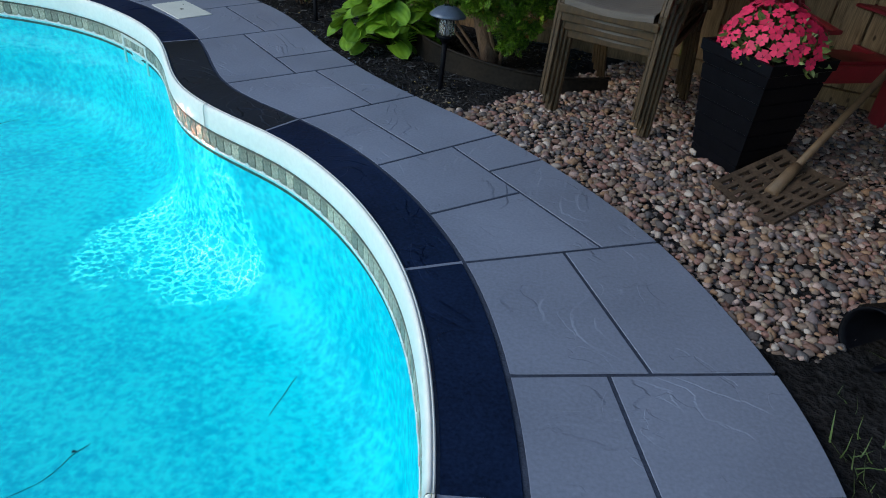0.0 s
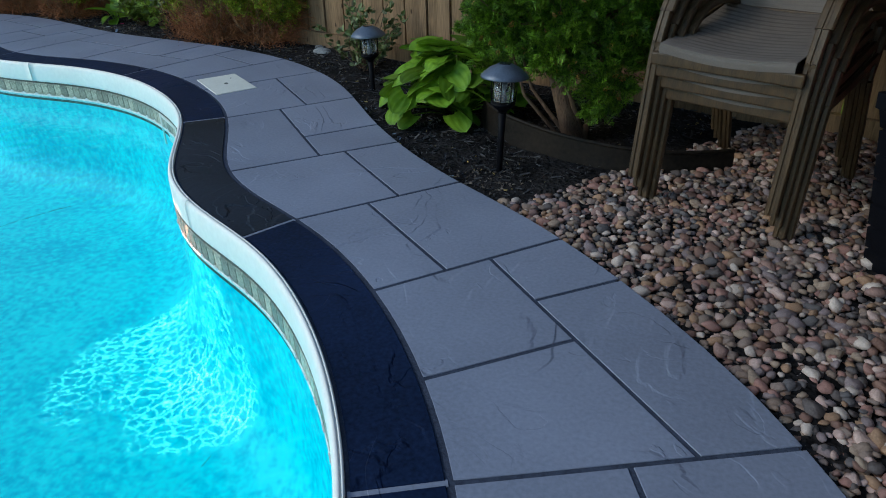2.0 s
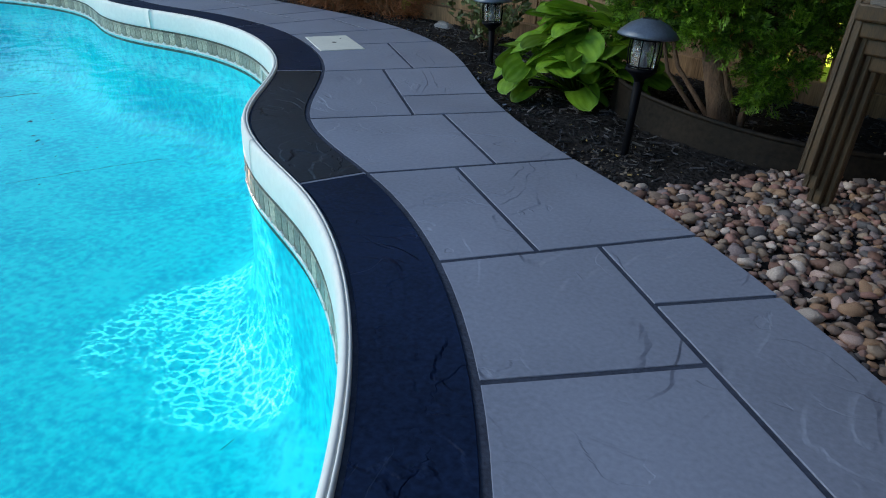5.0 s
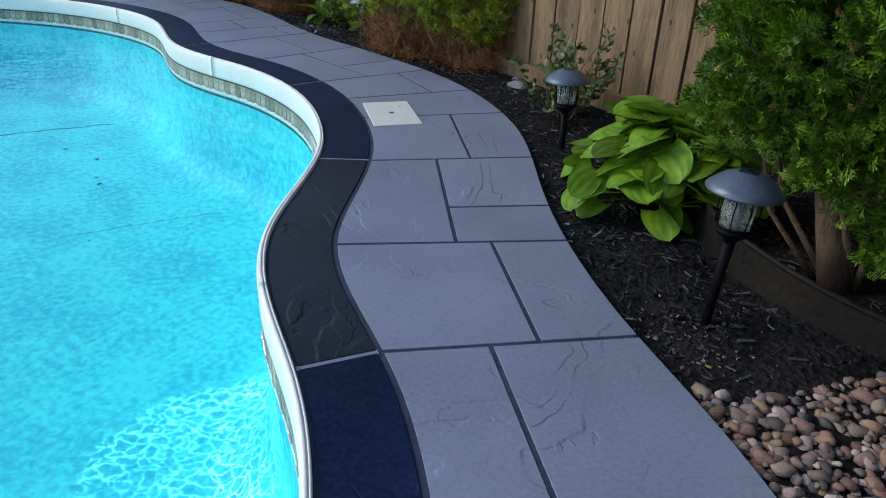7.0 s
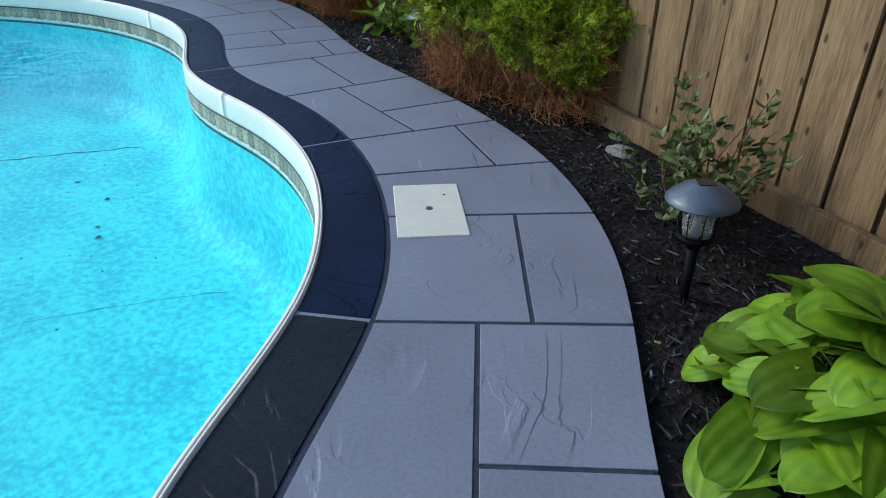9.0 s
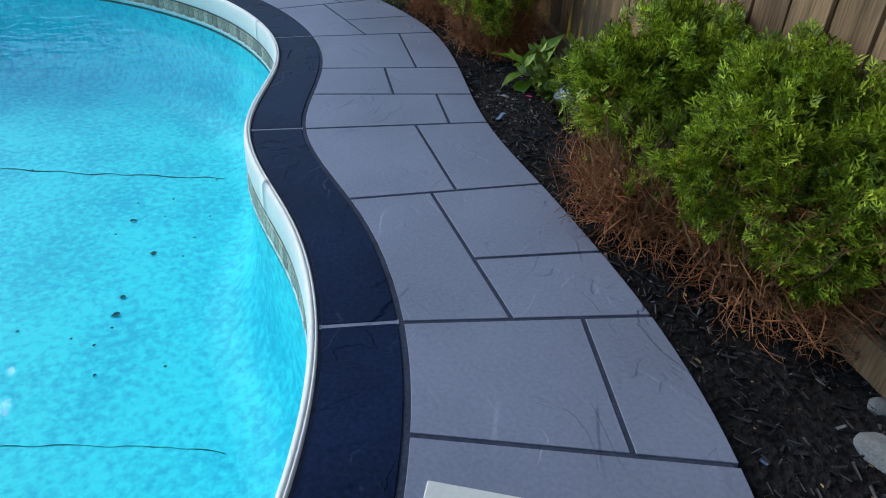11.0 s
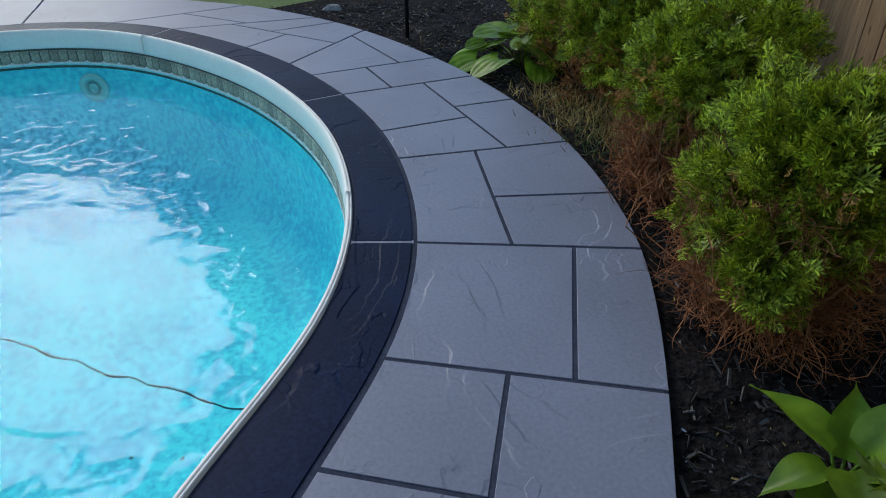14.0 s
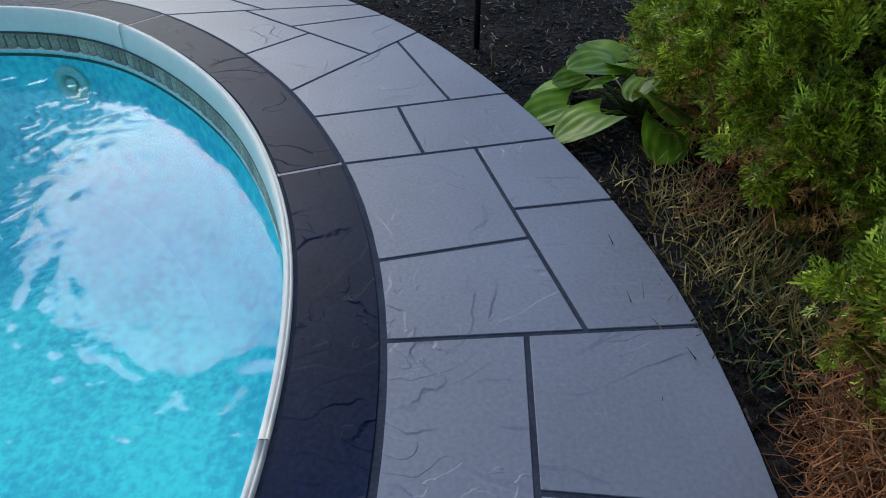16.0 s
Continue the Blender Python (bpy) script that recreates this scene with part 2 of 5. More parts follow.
M["leafy_bright"] = leafy(mat("leafy_bright", (0.1, 0.17, 0.02), 0.5, 0.4, 10, 60, 0.1, per=0.5, tint=(0.24, 0.34, 0.035)), 0.2)
M["flake"] = mat("flake", (0.13, 0.18, 0.27), 0.5, 0.3, 30, 120, 0.1, per=0.3)
M["clod"] = mat("clod", (0.2, 0.165, 0.135), 0.9, 0.4, 20, 90, 0.4, per=0.4, spec=0.1)
M["pink"] = mat("pink", (0.8, 0.03, 0.2), 0.4, 0.1, 20, 90, 0.0)
M["drygrass"] = mat("drygrass", (0.4, 0.29, 0.1), 0.85, 0.4, 20, 90, 0.1, per=0.5)
M["grass"] = mat("grass", (0.08, 0.12, 0.03), 0.7, 0.4, 20, 90, 0.1, per=0.4)
M["tool"] = mat("tool", (0.05, 0.032, 0.022), 0.8, 0.35, 15, 90, 0.4, tint=(0.1, 0.064, 0.044), spec=0.2)
M["wood"] = mat("wood", (0.13, 0.078, 0.043), 0.6, 0.3, 4, 60, 0.3, stretch=(6, 6, 0.7))
M["rock"] = mat("rock", (0.3, 0.3, 0.3), 0.8, 0.3, 9, 90, 0.6, 0.01)
M["leaf_and_wrinkle"] = mat("leaf_and_wrinkle", (0.03, 0.07, 0.085), 0.8, 0.5, 20, 80, 0.2)


def add_knots(m):
    """Dark oval knots, placed differently on each board."""
    nt = m.node_tree
    bs = nt.nodes["Principled BSDF"]
    tc, info = nt.nodes.new("ShaderNodeTexCoord"), nt.nodes.new("ShaderNodeObjectInfo")
    off = nt.nodes.new("ShaderNodeVectorMath")
    off.operation = "MULTIPLY_ADD"
    off.inputs[1].default_value = (13.0, 0.0, 29.0)
    nt.links.new(info.outputs["Random"], off.inputs[0])
    nt.links.new(tc.outputs["Object"], off.inputs[2])
    sx = nt.nodes.new("ShaderNodeSeparateXYZ")
    cx = nt.nodes.new("ShaderNodeCombineXYZ")
    nt.links.new(off.outputs[0], sx.inputs[0])
    nt.links.new(sx.outputs["X"], cx.inputs["X"])
    nt.links.new(sx.outputs["Z"], cx.inputs["Y"])
    mp = nt.nodes.new("ShaderNodeMapping")
    mp.inputs["Scale"].default_value = (6.5, 3.0, 1.0)
    nt.links.new(cx.outputs[0], mp.inputs[0])
    for n in nt.nodes:
        if n.type == "MAPPING" and n != mp:
            nt.links.new(off.outputs[0], n.inputs[0])
    vo = nt.nodes.new("ShaderNodeTexVoronoi")
    vo.voronoi_dimensions = "2D"
    vo.inputs["Scale"].default_value = 1.0
    nt.links.new(mp.outputs[0], vo.inputs["Vector"])
    mr = nt.nodes.new("ShaderNodeMapRange")
    mr.inputs[1].default_value, mr.inputs[2].default_value = 0.03, 0.06
    mr.inputs[3].default_value, mr.inputs[4].default_value = 0.8, 0.0
    nt.links.new(vo.outputs["Distance"], mr.inputs[0])
    mx = nt.nodes.new("ShaderNodeMix")
    mx.data_type = "RGBA"
    mx.inputs["B"].default_value = (0.03, 0.018, 0.012, 1)
    src = bs.inputs["Base Color"].links[0].from_socket
    nt.links.new(src, mx.inputs["A"])
    nt.links.new(mr.outputs[0], mx.inputs["Factor"])
    nt.links.new(mx.outputs["Result"], bs.inputs["Base Color"])
    return m


add_knots(M["fence"])


def liner_material():
    m = mat("liner", (0.2, 0.56, 0.72), 0.55, 0.2, 3, 22, 0.0)
    nt = m.node_tree
    bs = nt.nodes["Principled BSDF"]
    tc = nt.nodes.new("ShaderNodeTexCoord")
    n = nt.nodes.new("ShaderNodeTexNoise")
    n.inputs["Scale"].default_value, n.inputs["Detail"].default_value, n.inputs["Roughness"].default_value = 26, 4, 0.6
    big = nt.nodes.new("ShaderNodeTexNoise")
    big.inputs["Scale"].default_value, big.inputs["Detail"].default_value = 2.5, 3
    for k in (n, big):
        nt.links.new(tc.outputs["Object"], k.inputs["Vector"])
    ad = nt.nodes.new("ShaderNodeMath")
    ad.operation = "MULTIPLY_ADD"
    ad.inputs[1].default_value = 0.6
    nt.links.new(big.outputs[0], ad.inputs[0])
    nt.links.new(n.outputs[0], ad.inputs[2])
    r = nt.nodes.new("ShaderNodeValToRGB")
    r.color_ramp.elements[0].position, r.color_ramp.elements[0].color = 0.63, (0.042, 0.6, 0.75, 1)
    r.color_ramp.elements[1].position, r.color_ramp.elements[1].color = 0.91, (0.12, 0.92, 0.94, 1)
    nt.links.new(ad.outputs[0], r.inputs[0])
    nt.links.new(r.outputs[0], bs.inputs["Base Color"])
    return m


M["liner"] = liner_material()


def water_material():
    """Clear tinted water: a net painted into its see-through colour imitates ripples focusing light, and its face
    mirrors the sky.
    """
    m = bpy.data.materials.new("water")
    m.use_nodes = True
    nt = m.node_tree
    nt.nodes.clear()
    out = nt.nodes.new("ShaderNodeOutputMaterial")
    tr = nt.nodes.new("ShaderNodeBsdfTransparent")
    gl = nt.nodes.new("ShaderNodeBsdfGlossy")
    gl.inputs["Roughness"].default_value = 0.008
    gl.inputs["Color"].default_value = (0.78, 0.97, 1.0, 1)
    lw = nt.nodes.new("ShaderNodeLayerWeight")
    lw.inputs["Blend"].default_value = 0.5
    pw = nt.nodes.new("ShaderNodeMath")
    pw.operation = "POWER"
    pw.inputs[1].default_value = 4.6
    nt.links.new(lw.outputs["Facing"], pw.inputs[0])
    fr = nt.nodes.new("ShaderNodeMath")
    fr.operation = "MULTIPLY_ADD"
    fr.inputs[1].default_value, fr.inputs[2].default_value = 0.34, 0.015
    nt.links.new(pw.outputs[0], fr.inputs[0])
    mx = nt.nodes.new("ShaderNodeMixShader")
    tc = nt.nodes.new("ShaderNodeTexCoord")
    w1 = nt.nodes.new("ShaderNodeTexNoise")
    w1.inputs["Scale"].default_value, w1.inputs["Detail"].default_value, w1.inputs["Distortion"].default_value = 7.0, 1, 1.0
    nt.links.new(tc.outputs["Object"], w1.inputs["Vector"])
    bp = nt.nodes.new("ShaderNodeBump")
    bp.inputs["Strength"].default_value, bp.inputs["Distance"].default_value = 0.75, 0.008
    w2 = nt.nodes.new("ShaderNodeTexNoise")
    w2.inputs["Scale"].default_value, w2.inputs["Detail"].default_value, w2.inputs["Distortion"].default_value = 24.0, 3, 0.8
    nt.links.new(tc.outputs["Object"], w2.inputs["Vector"])
    ws = nt.nodes.new("ShaderNodeMath")
    ws.operation = "MULTIPLY_ADD"
    ws.inputs[1].default_value = 0.06
    nt.links.new(w2.outputs[0], ws.inputs[0])
    nt.links.new(w1.outputs[0], ws.inputs[2])
    nt.links.new(ws.outputs[0], bp.inputs["Height"])
    nt.links.new(bp.outputs[0], gl.inputs["Normal"])
    nt.links.new(bp.outputs[0], lw.inputs["Normal"])
    # net of ripple light painted into the transparent colour
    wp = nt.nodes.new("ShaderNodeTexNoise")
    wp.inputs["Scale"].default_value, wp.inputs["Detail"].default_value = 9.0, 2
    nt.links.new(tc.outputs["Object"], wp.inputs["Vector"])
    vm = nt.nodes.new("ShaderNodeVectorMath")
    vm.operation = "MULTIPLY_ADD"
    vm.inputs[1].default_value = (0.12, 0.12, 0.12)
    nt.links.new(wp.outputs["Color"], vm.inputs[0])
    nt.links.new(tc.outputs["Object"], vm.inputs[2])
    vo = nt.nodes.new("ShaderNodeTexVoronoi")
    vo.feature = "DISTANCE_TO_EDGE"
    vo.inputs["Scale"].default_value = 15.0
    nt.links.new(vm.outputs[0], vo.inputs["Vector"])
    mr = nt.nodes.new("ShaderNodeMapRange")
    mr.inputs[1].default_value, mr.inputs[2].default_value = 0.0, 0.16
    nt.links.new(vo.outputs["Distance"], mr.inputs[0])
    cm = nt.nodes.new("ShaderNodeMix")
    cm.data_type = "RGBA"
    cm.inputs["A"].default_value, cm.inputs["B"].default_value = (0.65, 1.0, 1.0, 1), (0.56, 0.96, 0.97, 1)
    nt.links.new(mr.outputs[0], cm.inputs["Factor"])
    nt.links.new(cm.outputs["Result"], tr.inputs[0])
    nt.links.new(fr.outputs[0], mx.inputs[0])
    nt.links.new(tr.outputs[0], mx.inputs[1])
    nt.links.new(gl.outputs[0], mx.inputs[2])
    nt.links.new(mx.outputs[0], out.inputs[0])
    return m


M["water"] = water_material()


def glass_material():
    m = bpy.data.materials.new("clear_glass")
    m.use_nodes = True
    b = m.node_tree.nodes["Principled BSDF"]
    b.inputs["Base Color"].default_value = (0.85, 0.85, 0.82, 1)
    b.inputs["Roughness"].default_value, b.inputs["Transmission Weight"].default_value, b.inputs["IOR"].default_value = 0.12, 0.85, 1.45
    return m


M["glass"] = glass_material()

# ---- builders ----
GROUND, WATER, FLOOR = -0.05, WATER_Z, FLOOR_Z
rng = random.Random(7)


def mesh(name, verts, faces, material, smooth=False):
    me = bpy.data.meshes.new(name)
    me.from_pydata([tuple(v) for v in verts], [], faces)
    me.materials.append(material)
    if smooth:
        me.polygons.foreach_set("use_smooth", [True] * len(me.polygons))
    me.update()
    return me


def part(name, data, parent=None, label="", m=None):
    """Links a mesh as one object, under a thing or a part."""
    ob = new(name, data)
    ob.parent = parent
    if m is not None:
        ob.matrix_basis = m
    if label:
        ob["label"] = label
    return ob


def thing(name, label, category, group="", kind="", data=None, m=None):
    ob = new(name, data)
    if m is not None:
        ob.matrix_basis = m
    return tagged(ob, label, category, group, kind)


def finish(bm, name, material, smooth=False):
    bmesh.ops.recalc_face_normals(bm, faces=bm.faces)
    me = bpy.data.meshes.new(name)
    bm.to_mesh(me)
    bm.free()
    me.materials.append(material)
    if smooth:
        me.polygons.foreach_set("use_smooth", [True] * len(me.polygons))
    return me


def box(name, lo, hi, material, bevel=0.004):
    bm = bmesh.new()
    bmesh.ops.create_cube(bm, size=1)
    lo, hi = Vector(lo), Vector(hi)
    for v in bm.verts:
        v.co = Vector([(lo[i] + hi[i]) / 2 + v.co[i] * (hi[i] - lo[i]) for i in range(3)])
    if bevel:
        bmesh.ops.bevel(bm, geom=bm.edges[:], offset=bevel, segments=2, affect="EDGES", profile=0.5)
    return finish(bm, name, material)


def tube(name, pts, radii, material, sides=8, flat=1.0, closed=True):
    """A tube along points; flat < 1 squashes it across its side direction."""
    verts, faces = tube_data(pts, radii, sides, flat)
    return mesh(name, verts, faces, material, True)


def tube_data(pts, radii, sides=6, flat=1.0, base=0):
    pts = [Vector(p) for p in pts]
    if not isinstance(radii, (list, tuple)):
        radii = [radii] * len(pts)
    verts, faces = [], []
    for i, p in enumerate(pts):
        d = (pts[min(i + 1, len(pts) - 1)] - pts[max(i - 1, 0)]).normalized()
        a = d.cross(Vector((0, 0, 1)) if abs(d.z) < 0.9 else Vector((1, 0, 0))).normalized()
        b = d.cross(a)
        for k in range(sides):
            t = 2 * math.pi * k / sides
            verts.append(p + (a * math.cos(t) + b * math.sin(t) * flat) * radii[i])
    for i in range(len(pts) - 1):
        for k in range(sides):
            q = (k + 1) % sides
            faces.append([base + i * sides + k, base + i * sides + q, base + (i + 1) * sides + q, base + (i + 1) * sides + k])
    faces.append([base + k for k in range(sides)][::-1])
    faces.append([base + (len(pts) - 1) * sides + k for k in range(sides)])
    return verts, faces


def lathe(name, profile, material, sides=28, smooth=True):
    verts, faces = [], []
    for r, z in profile:
        for k in range(sides):
            t = 2 * math.pi * k / sides
            verts.append((r * math.cos(t), r * math.sin(t), z))
    for i in range(len(profile) - 1):
        for k in range(sides):
            q = (k + 1) % sides
            faces.append([i * sides + k, i * sides + q, (i + 1) * sides + q, (i + 1) * sides + k])
    faces.append([k for k in range(sides)][::-1])
    faces.append([(len(profile) - 1) * sides + k for k in range(sides)])
    me = mesh(name, verts, faces, material, smooth)
    return me


def spline(ctrl, u):
    """A point and the unit way along a uniform cubic B-spline."""
    n = len(ctrl)
    k = max(0, min(int(u), n - 4))
    f = u - k
    w = ((1 - f) ** 3 / 6, (3 * f**3 - 6 * f * f + 4) / 6, (-3 * f**3 + 3 * f * f + 3 * f + 1) / 6, f**3 / 6)
    d = (-((1 - f) ** 2) / 2, (3 * f * f - 4 * f) / 2, (-3 * f * f + 2 * f + 1) / 2, f * f / 2)
    p = sum((Vector(ctrl[k + i]) * w[i] for i in range(4)), Vector((0, 0)))
    t = sum((Vector(ctrl[k + i]) * d[i] for i in range(4)), Vector((0, 0)))
    return p, t.normalized()


# the pool's edge, seen side, then the far sides that close it
EDGE = [(0.21, 1.01), (0.2, 1.42), (0.14, 1.82), (0.03, 2.2), (-0.16, 2.56), (-0.41, 2.88), (-0.71, 3.15), (-1.07, 3.34), (-1.38, 3.59), (-1.58, 3.95), (-1.79, 4.3), (-2.08, 4.57), (-2.42, 4.8), (-2.79, 4.95), (-3.19, 5.03), (-3.59, 5.03), (-3.99, 5.09), (-4.35, 5.28), (-4.7, 5.48), (-5.09, 5.59), (-5.49, 5.62), (-5.9, 5.59), (-6.29, 5.5), (-6.66, 5.35), (-7.02, 5.16), (-7.34, 4.92), (-7.64, 4.64), (-7.89, 4.33), (-8.03, 3.97), (-8.02, 3.55), (-7.87, 3.08)]
REST = [(-7.6, 2.5), (-7.1, 1.9), (-6.4, 1.5), (-5.5, 1.3), (-4.7, 1.0), (-4.1, 0.4), (-3.6, -0.4), (-2.9, -1.1), (-2.0, -1.4), (-1.1, -1.3), (-0.4, -0.8), (0.05, 0.0), (0.18, 0.6)]
RING = EDGE + REST
LOOP = RING + RING[:3]
RIM = [(1.13, 1.17), (1.18, 1.58), (1.14, 1.98), (1.01, 2.37), (0.85, 2.73), (0.62, 3.06), (0.35, 3.37), (0.06, 3.64), (-0.27, 3.88), (-0.56, 4.16), (-0.82, 4.46), (-1.05, 4.79), (-1.3, 5.11), (-1.61, 5.37), (-1.95, 5.58), (-2.33, 5.73), (-2.72, 5.83), (-3.11, 5.92), (-3.5, 5.99), (-3.89, 6.12), (-4.26, 6.28), (-4.63, 6.42), (-5.02, 6.53), (-5.42, 6.56), (-5.83, 6.55), (-6.22, 6.48), (-6.61, 6.37), (-6.98, 6.23), (-7.35, 6.05), (-7.7, 5.85), (-8.02, 5.61), (-8.31, 5.33), (-8.56, 5.02), (-8.79, 4.68)]
NU, BORDER, DECK_W = len(RING), 0.212, 0.94


def edge(u, off=0.0):
    """The pool's edge at u, moved outward by off."""
    p, t = spline(LOOP, u % NU)
    return p + Vector((t.y, -t.x)) * off


def rim(u):
    return spline(RIM, u)[0]


def loop_at(off, step=0.2):
    return [edge(i * step, off) for i in range(int(NU / step))]


def ring_mesh(name, profile, material, u0=0.0, u1=None, step=0.125, smooth=True):
    """A profile of (outward, z) swept along the pool's edge."""
    closed = u1 is None
    u1 = NU if closed else u1
    n = max(2, round((u1 - u0) / step))
    count = n if closed else n + 1
    verts, faces, m = [], [], len(profile)
    for i in range(count):
        u = u0 + (u1 - u0) * i / n
        for o, z in profile:
            p = edge(u, o)
            verts.append((p.x, p.y, z))
    for i in range(n):
        j = (i + 1) % count
        for k in range(m - 1):
            faces.append([i * m + k, i * m + k + 1, j * m + k + 1, j * m + k])
    if not closed:
        faces.append(list(range(m)))
        faces.append([(count - 1) * m + k for k in range(m)][::-1])
    return mesh(name, verts, faces, material, smooth)


# ---- ground ----
def build_ground():
    bm = bmesh.new()
    outer = [bm.verts.new((x, y, GROUND)) for x, y in ((-120, -120), (120, -120), (120, 120), (-120, 120))]
    inner = [bm.verts.new((p.x, p.y, GROUND)) for p in loop_at(0.5, 0.25)]
    es = []
    for ring in (outer, inner):
        for a, b in zip(ring, ring[1:] + ring[:1]):
            es.append(bm.edges.new((a, b)))
    bmesh.ops.triangle_fill(bm, use_beauty=True, use_dissolve=False, edges=es)
    me = finish(bm, "ground", M["lawn"])
    thing("ground", "lawn ground sheet running out past the fence", "ground", kind="structure", data=me)
    # planting bed: dark soil between the walkway and the fence
    verts, faces = [], []
    n, lead = 120, 30
    for i in range(-lead, n + 1):
        a = rim(31.0 * max(i, 0) / n)
        x = 3.2 - 15.2 * max(i, 0) / n
        f = Vector((x, fence_y(x) + 0.05))
        if i < 0:
            a = a + Vector((0, 3.0)) * (i / lead)
            f = f + Vector((0, 5.6)) * (i / lead)
        inn = a + (Vector((-3.3, 3.0)) - a).normalized() * 0.15
        for k in range(9):
            q = inn.lerp(f, k / 8)
            z = GROUND + 0.02 + 0.012 * noise.noise(Vector((q.x * 3, q.y * 3, 0))) + 0.01 * noise.noise(Vector((q.x * 9, q.y * 9, 3)))
            verts.append((q.x, q.y, z))
    for i in range(n + lead):
        for k in range(8):
            faces.append([i * 9 + k, i * 9 + k + 1, i * 9 + k + 10, i * 9 + k + 9])
    thing("planting_bed", "dark bare soil bed along the wooden fence", "soil bed", kind="structure", data=mesh("planting_bed", verts, faces, M["soil"], True))


def fence_y(x):
    return 5.76 - 0.382 * (x + 1.0)


build_ground()


# ---- pool ----
def build_pool():
    # liner shell: wall, cove, flat floor
    prof = [(-0.018, -0.1), (-0.022, -0.2), (-0.03, -0.55)]
    for k in range(1, 7):
        a = math.pi / 2 * k / 6
        prof.append((-0.03 - 0.25 * (1 - math.cos(a)), -0.6 - 0.25 * math.sin(a)))
    shell = ring_mesh("pool_shell", prof, M["liner"], step=0.25)
    pool = thing("swimming_pool", "freeform swimming pool with a mottled turquoise vinyl liner", "swimming pool", kind="structure")
    part("liner_wall", shell, pool)
    pts = loop_at(-0.28, 0.25)
    bm = bmesh.new()
    vs = [bm.verts.new((p.x, p.y, FLOOR)) for p in pts]
    es = [bm.edges.new((a, b)) for a, b in zip(vs, vs[1:] + vs[:1])]
    bmesh.ops.triangle_fill(bm, use_beauty=True, use_dissolve=False, edges=es)
    part("liner_floor", finish(bm, "liner_floor", M["liner"]), pool)
    # white coping: flat lip, rounded nose and a tall face down to the liner
    prof = [(0.0, -0.03), (0.0, 0.010), (-0.003, 0.013), (-0.006, 0.013), (-0.0065, 0.006), (-0.0085, 0.006), (-0.009, 0.013), (-0.016, 0.013), (-0.021, 0.009), (-0.025, -0.002), (-0.027, -0.02), (-0.0275, -0.095), (-0.025, -0.104), (-0.018, -0.106), (-0.018, -0.06)]
    cuts = [0.0, 6.24, 13.75, 19.0, 25.6, 32.0, 38.0, 44.0]
    for a, b in zip(cuts, cuts[1:]):
        part("coping", ring_mesh("coping", prof, M["coping"], a + 0.003, b - 0.003), pool, "white rounded coping")
    part("bead_track", ring_mesh("bead_track", [(-0.016, -0.105), (-0.0255, -0.106), (-0.0255, -0.114), (-0.016, -0.115)], M["tile_joint"], step=0.25), pool, "thin dark track under the coping")
    # stone-print tile band on the liner above the water
    part("band_backing", ring_mesh("band_backing", [(-0.0195, -0.108), (-0.0225, -0.19), (-0.024, -0.23)], M["tile_joint"], step=0.25), pool)
    part("waterline_trim", ring_mesh("waterline_trim", [(-0.022, -0.192), (-0.0285, -0.194), (-0.0295, -0.206), (-0.023, -0.215)], M["trim"], step=0.2), pool, "white scalloped trim at the waterline")
    return pool


pool = build_pool()
def build_water():
    bm = bmesh.new()
    vs = [bm.verts.new((p.x, p.y, WATER)) for p in loop_at(-0.0225, 0.25)]
    es = [bm.edges.new((a, b)) for a, b in zip(vs, vs[1:] + vs[:1])]
    bmesh.ops.triangle_fill(bm, use_beauty=True, use_dissolve=False, edges=es)
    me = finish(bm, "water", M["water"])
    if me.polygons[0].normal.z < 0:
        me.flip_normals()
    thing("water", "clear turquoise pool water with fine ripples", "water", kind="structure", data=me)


build_water()


# ---- walkway ----
def inset(poly, d):
    n = len(poly)
    area = sum(poly[i].x * poly[(i + 1) % n].y - poly[(i + 1) % n].x * poly[i].y for i in range(n))
    s = 1 if area > 0 else -1
    out = []
    for i in range(n):
        a, b, c = poly[i - 1], poly[i], poly[(i + 1) % n]
        e1, e2 = (b - a).normalized(), (c - b).normalized()
        n1, n2 = Vector((-e1.y, e1.x)) * s, Vector((-e2.y, e2.x)) * s
        out.append(b + (n1 + n2) * (d / max(0.35, 1 + n1.dot(n2))))
    return out


def slab_mesh(name, poly, material, gap, top=0.0, chamfer=0.0014):
    """A slab with chamfered edges and slightly wavy sides."""
    poly = [p for i, p in enumerate(poly) if (p - poly[i - 1]).length > 0.003]
    loops = [(gap, -0.1), (gap, top - chamfer), (gap + chamfer * 0.4, top - chamfer * 0.3), (gap + chamfer, top)]
    verts, faces, n = [], [], len(poly)
    for d, z in loops:
        verts += [(p.x, p.y, z) for p in inset(poly, d)]
    for k in range(len(loops) - 1):
        for i in range(n):
            j = (i + 1) % n
            faces.append([k * n + i, k * n + j, (k + 1) * n + j, (k + 1) * n + i])
    faces.append([(len(loops) - 1) * n + i for i in range(n)])
    me = mesh(name, verts, faces, material)
    bm = bmesh.new()
    bm.from_mesh(me)
    bmesh.ops.recalc_face_normals(bm, faces=bm.faces)
    if max(bm.faces, key=lambda f: len(f.verts)).normal.z < 0:
        bmesh.ops.reverse_faces(bm, faces=bm.faces)
    bm.to_mesh(me)
    bm.free()
    return me


def arc(f, a, b, n=7):
    return [f(a + (b - a) * i / n) for i in range(n + 1)]


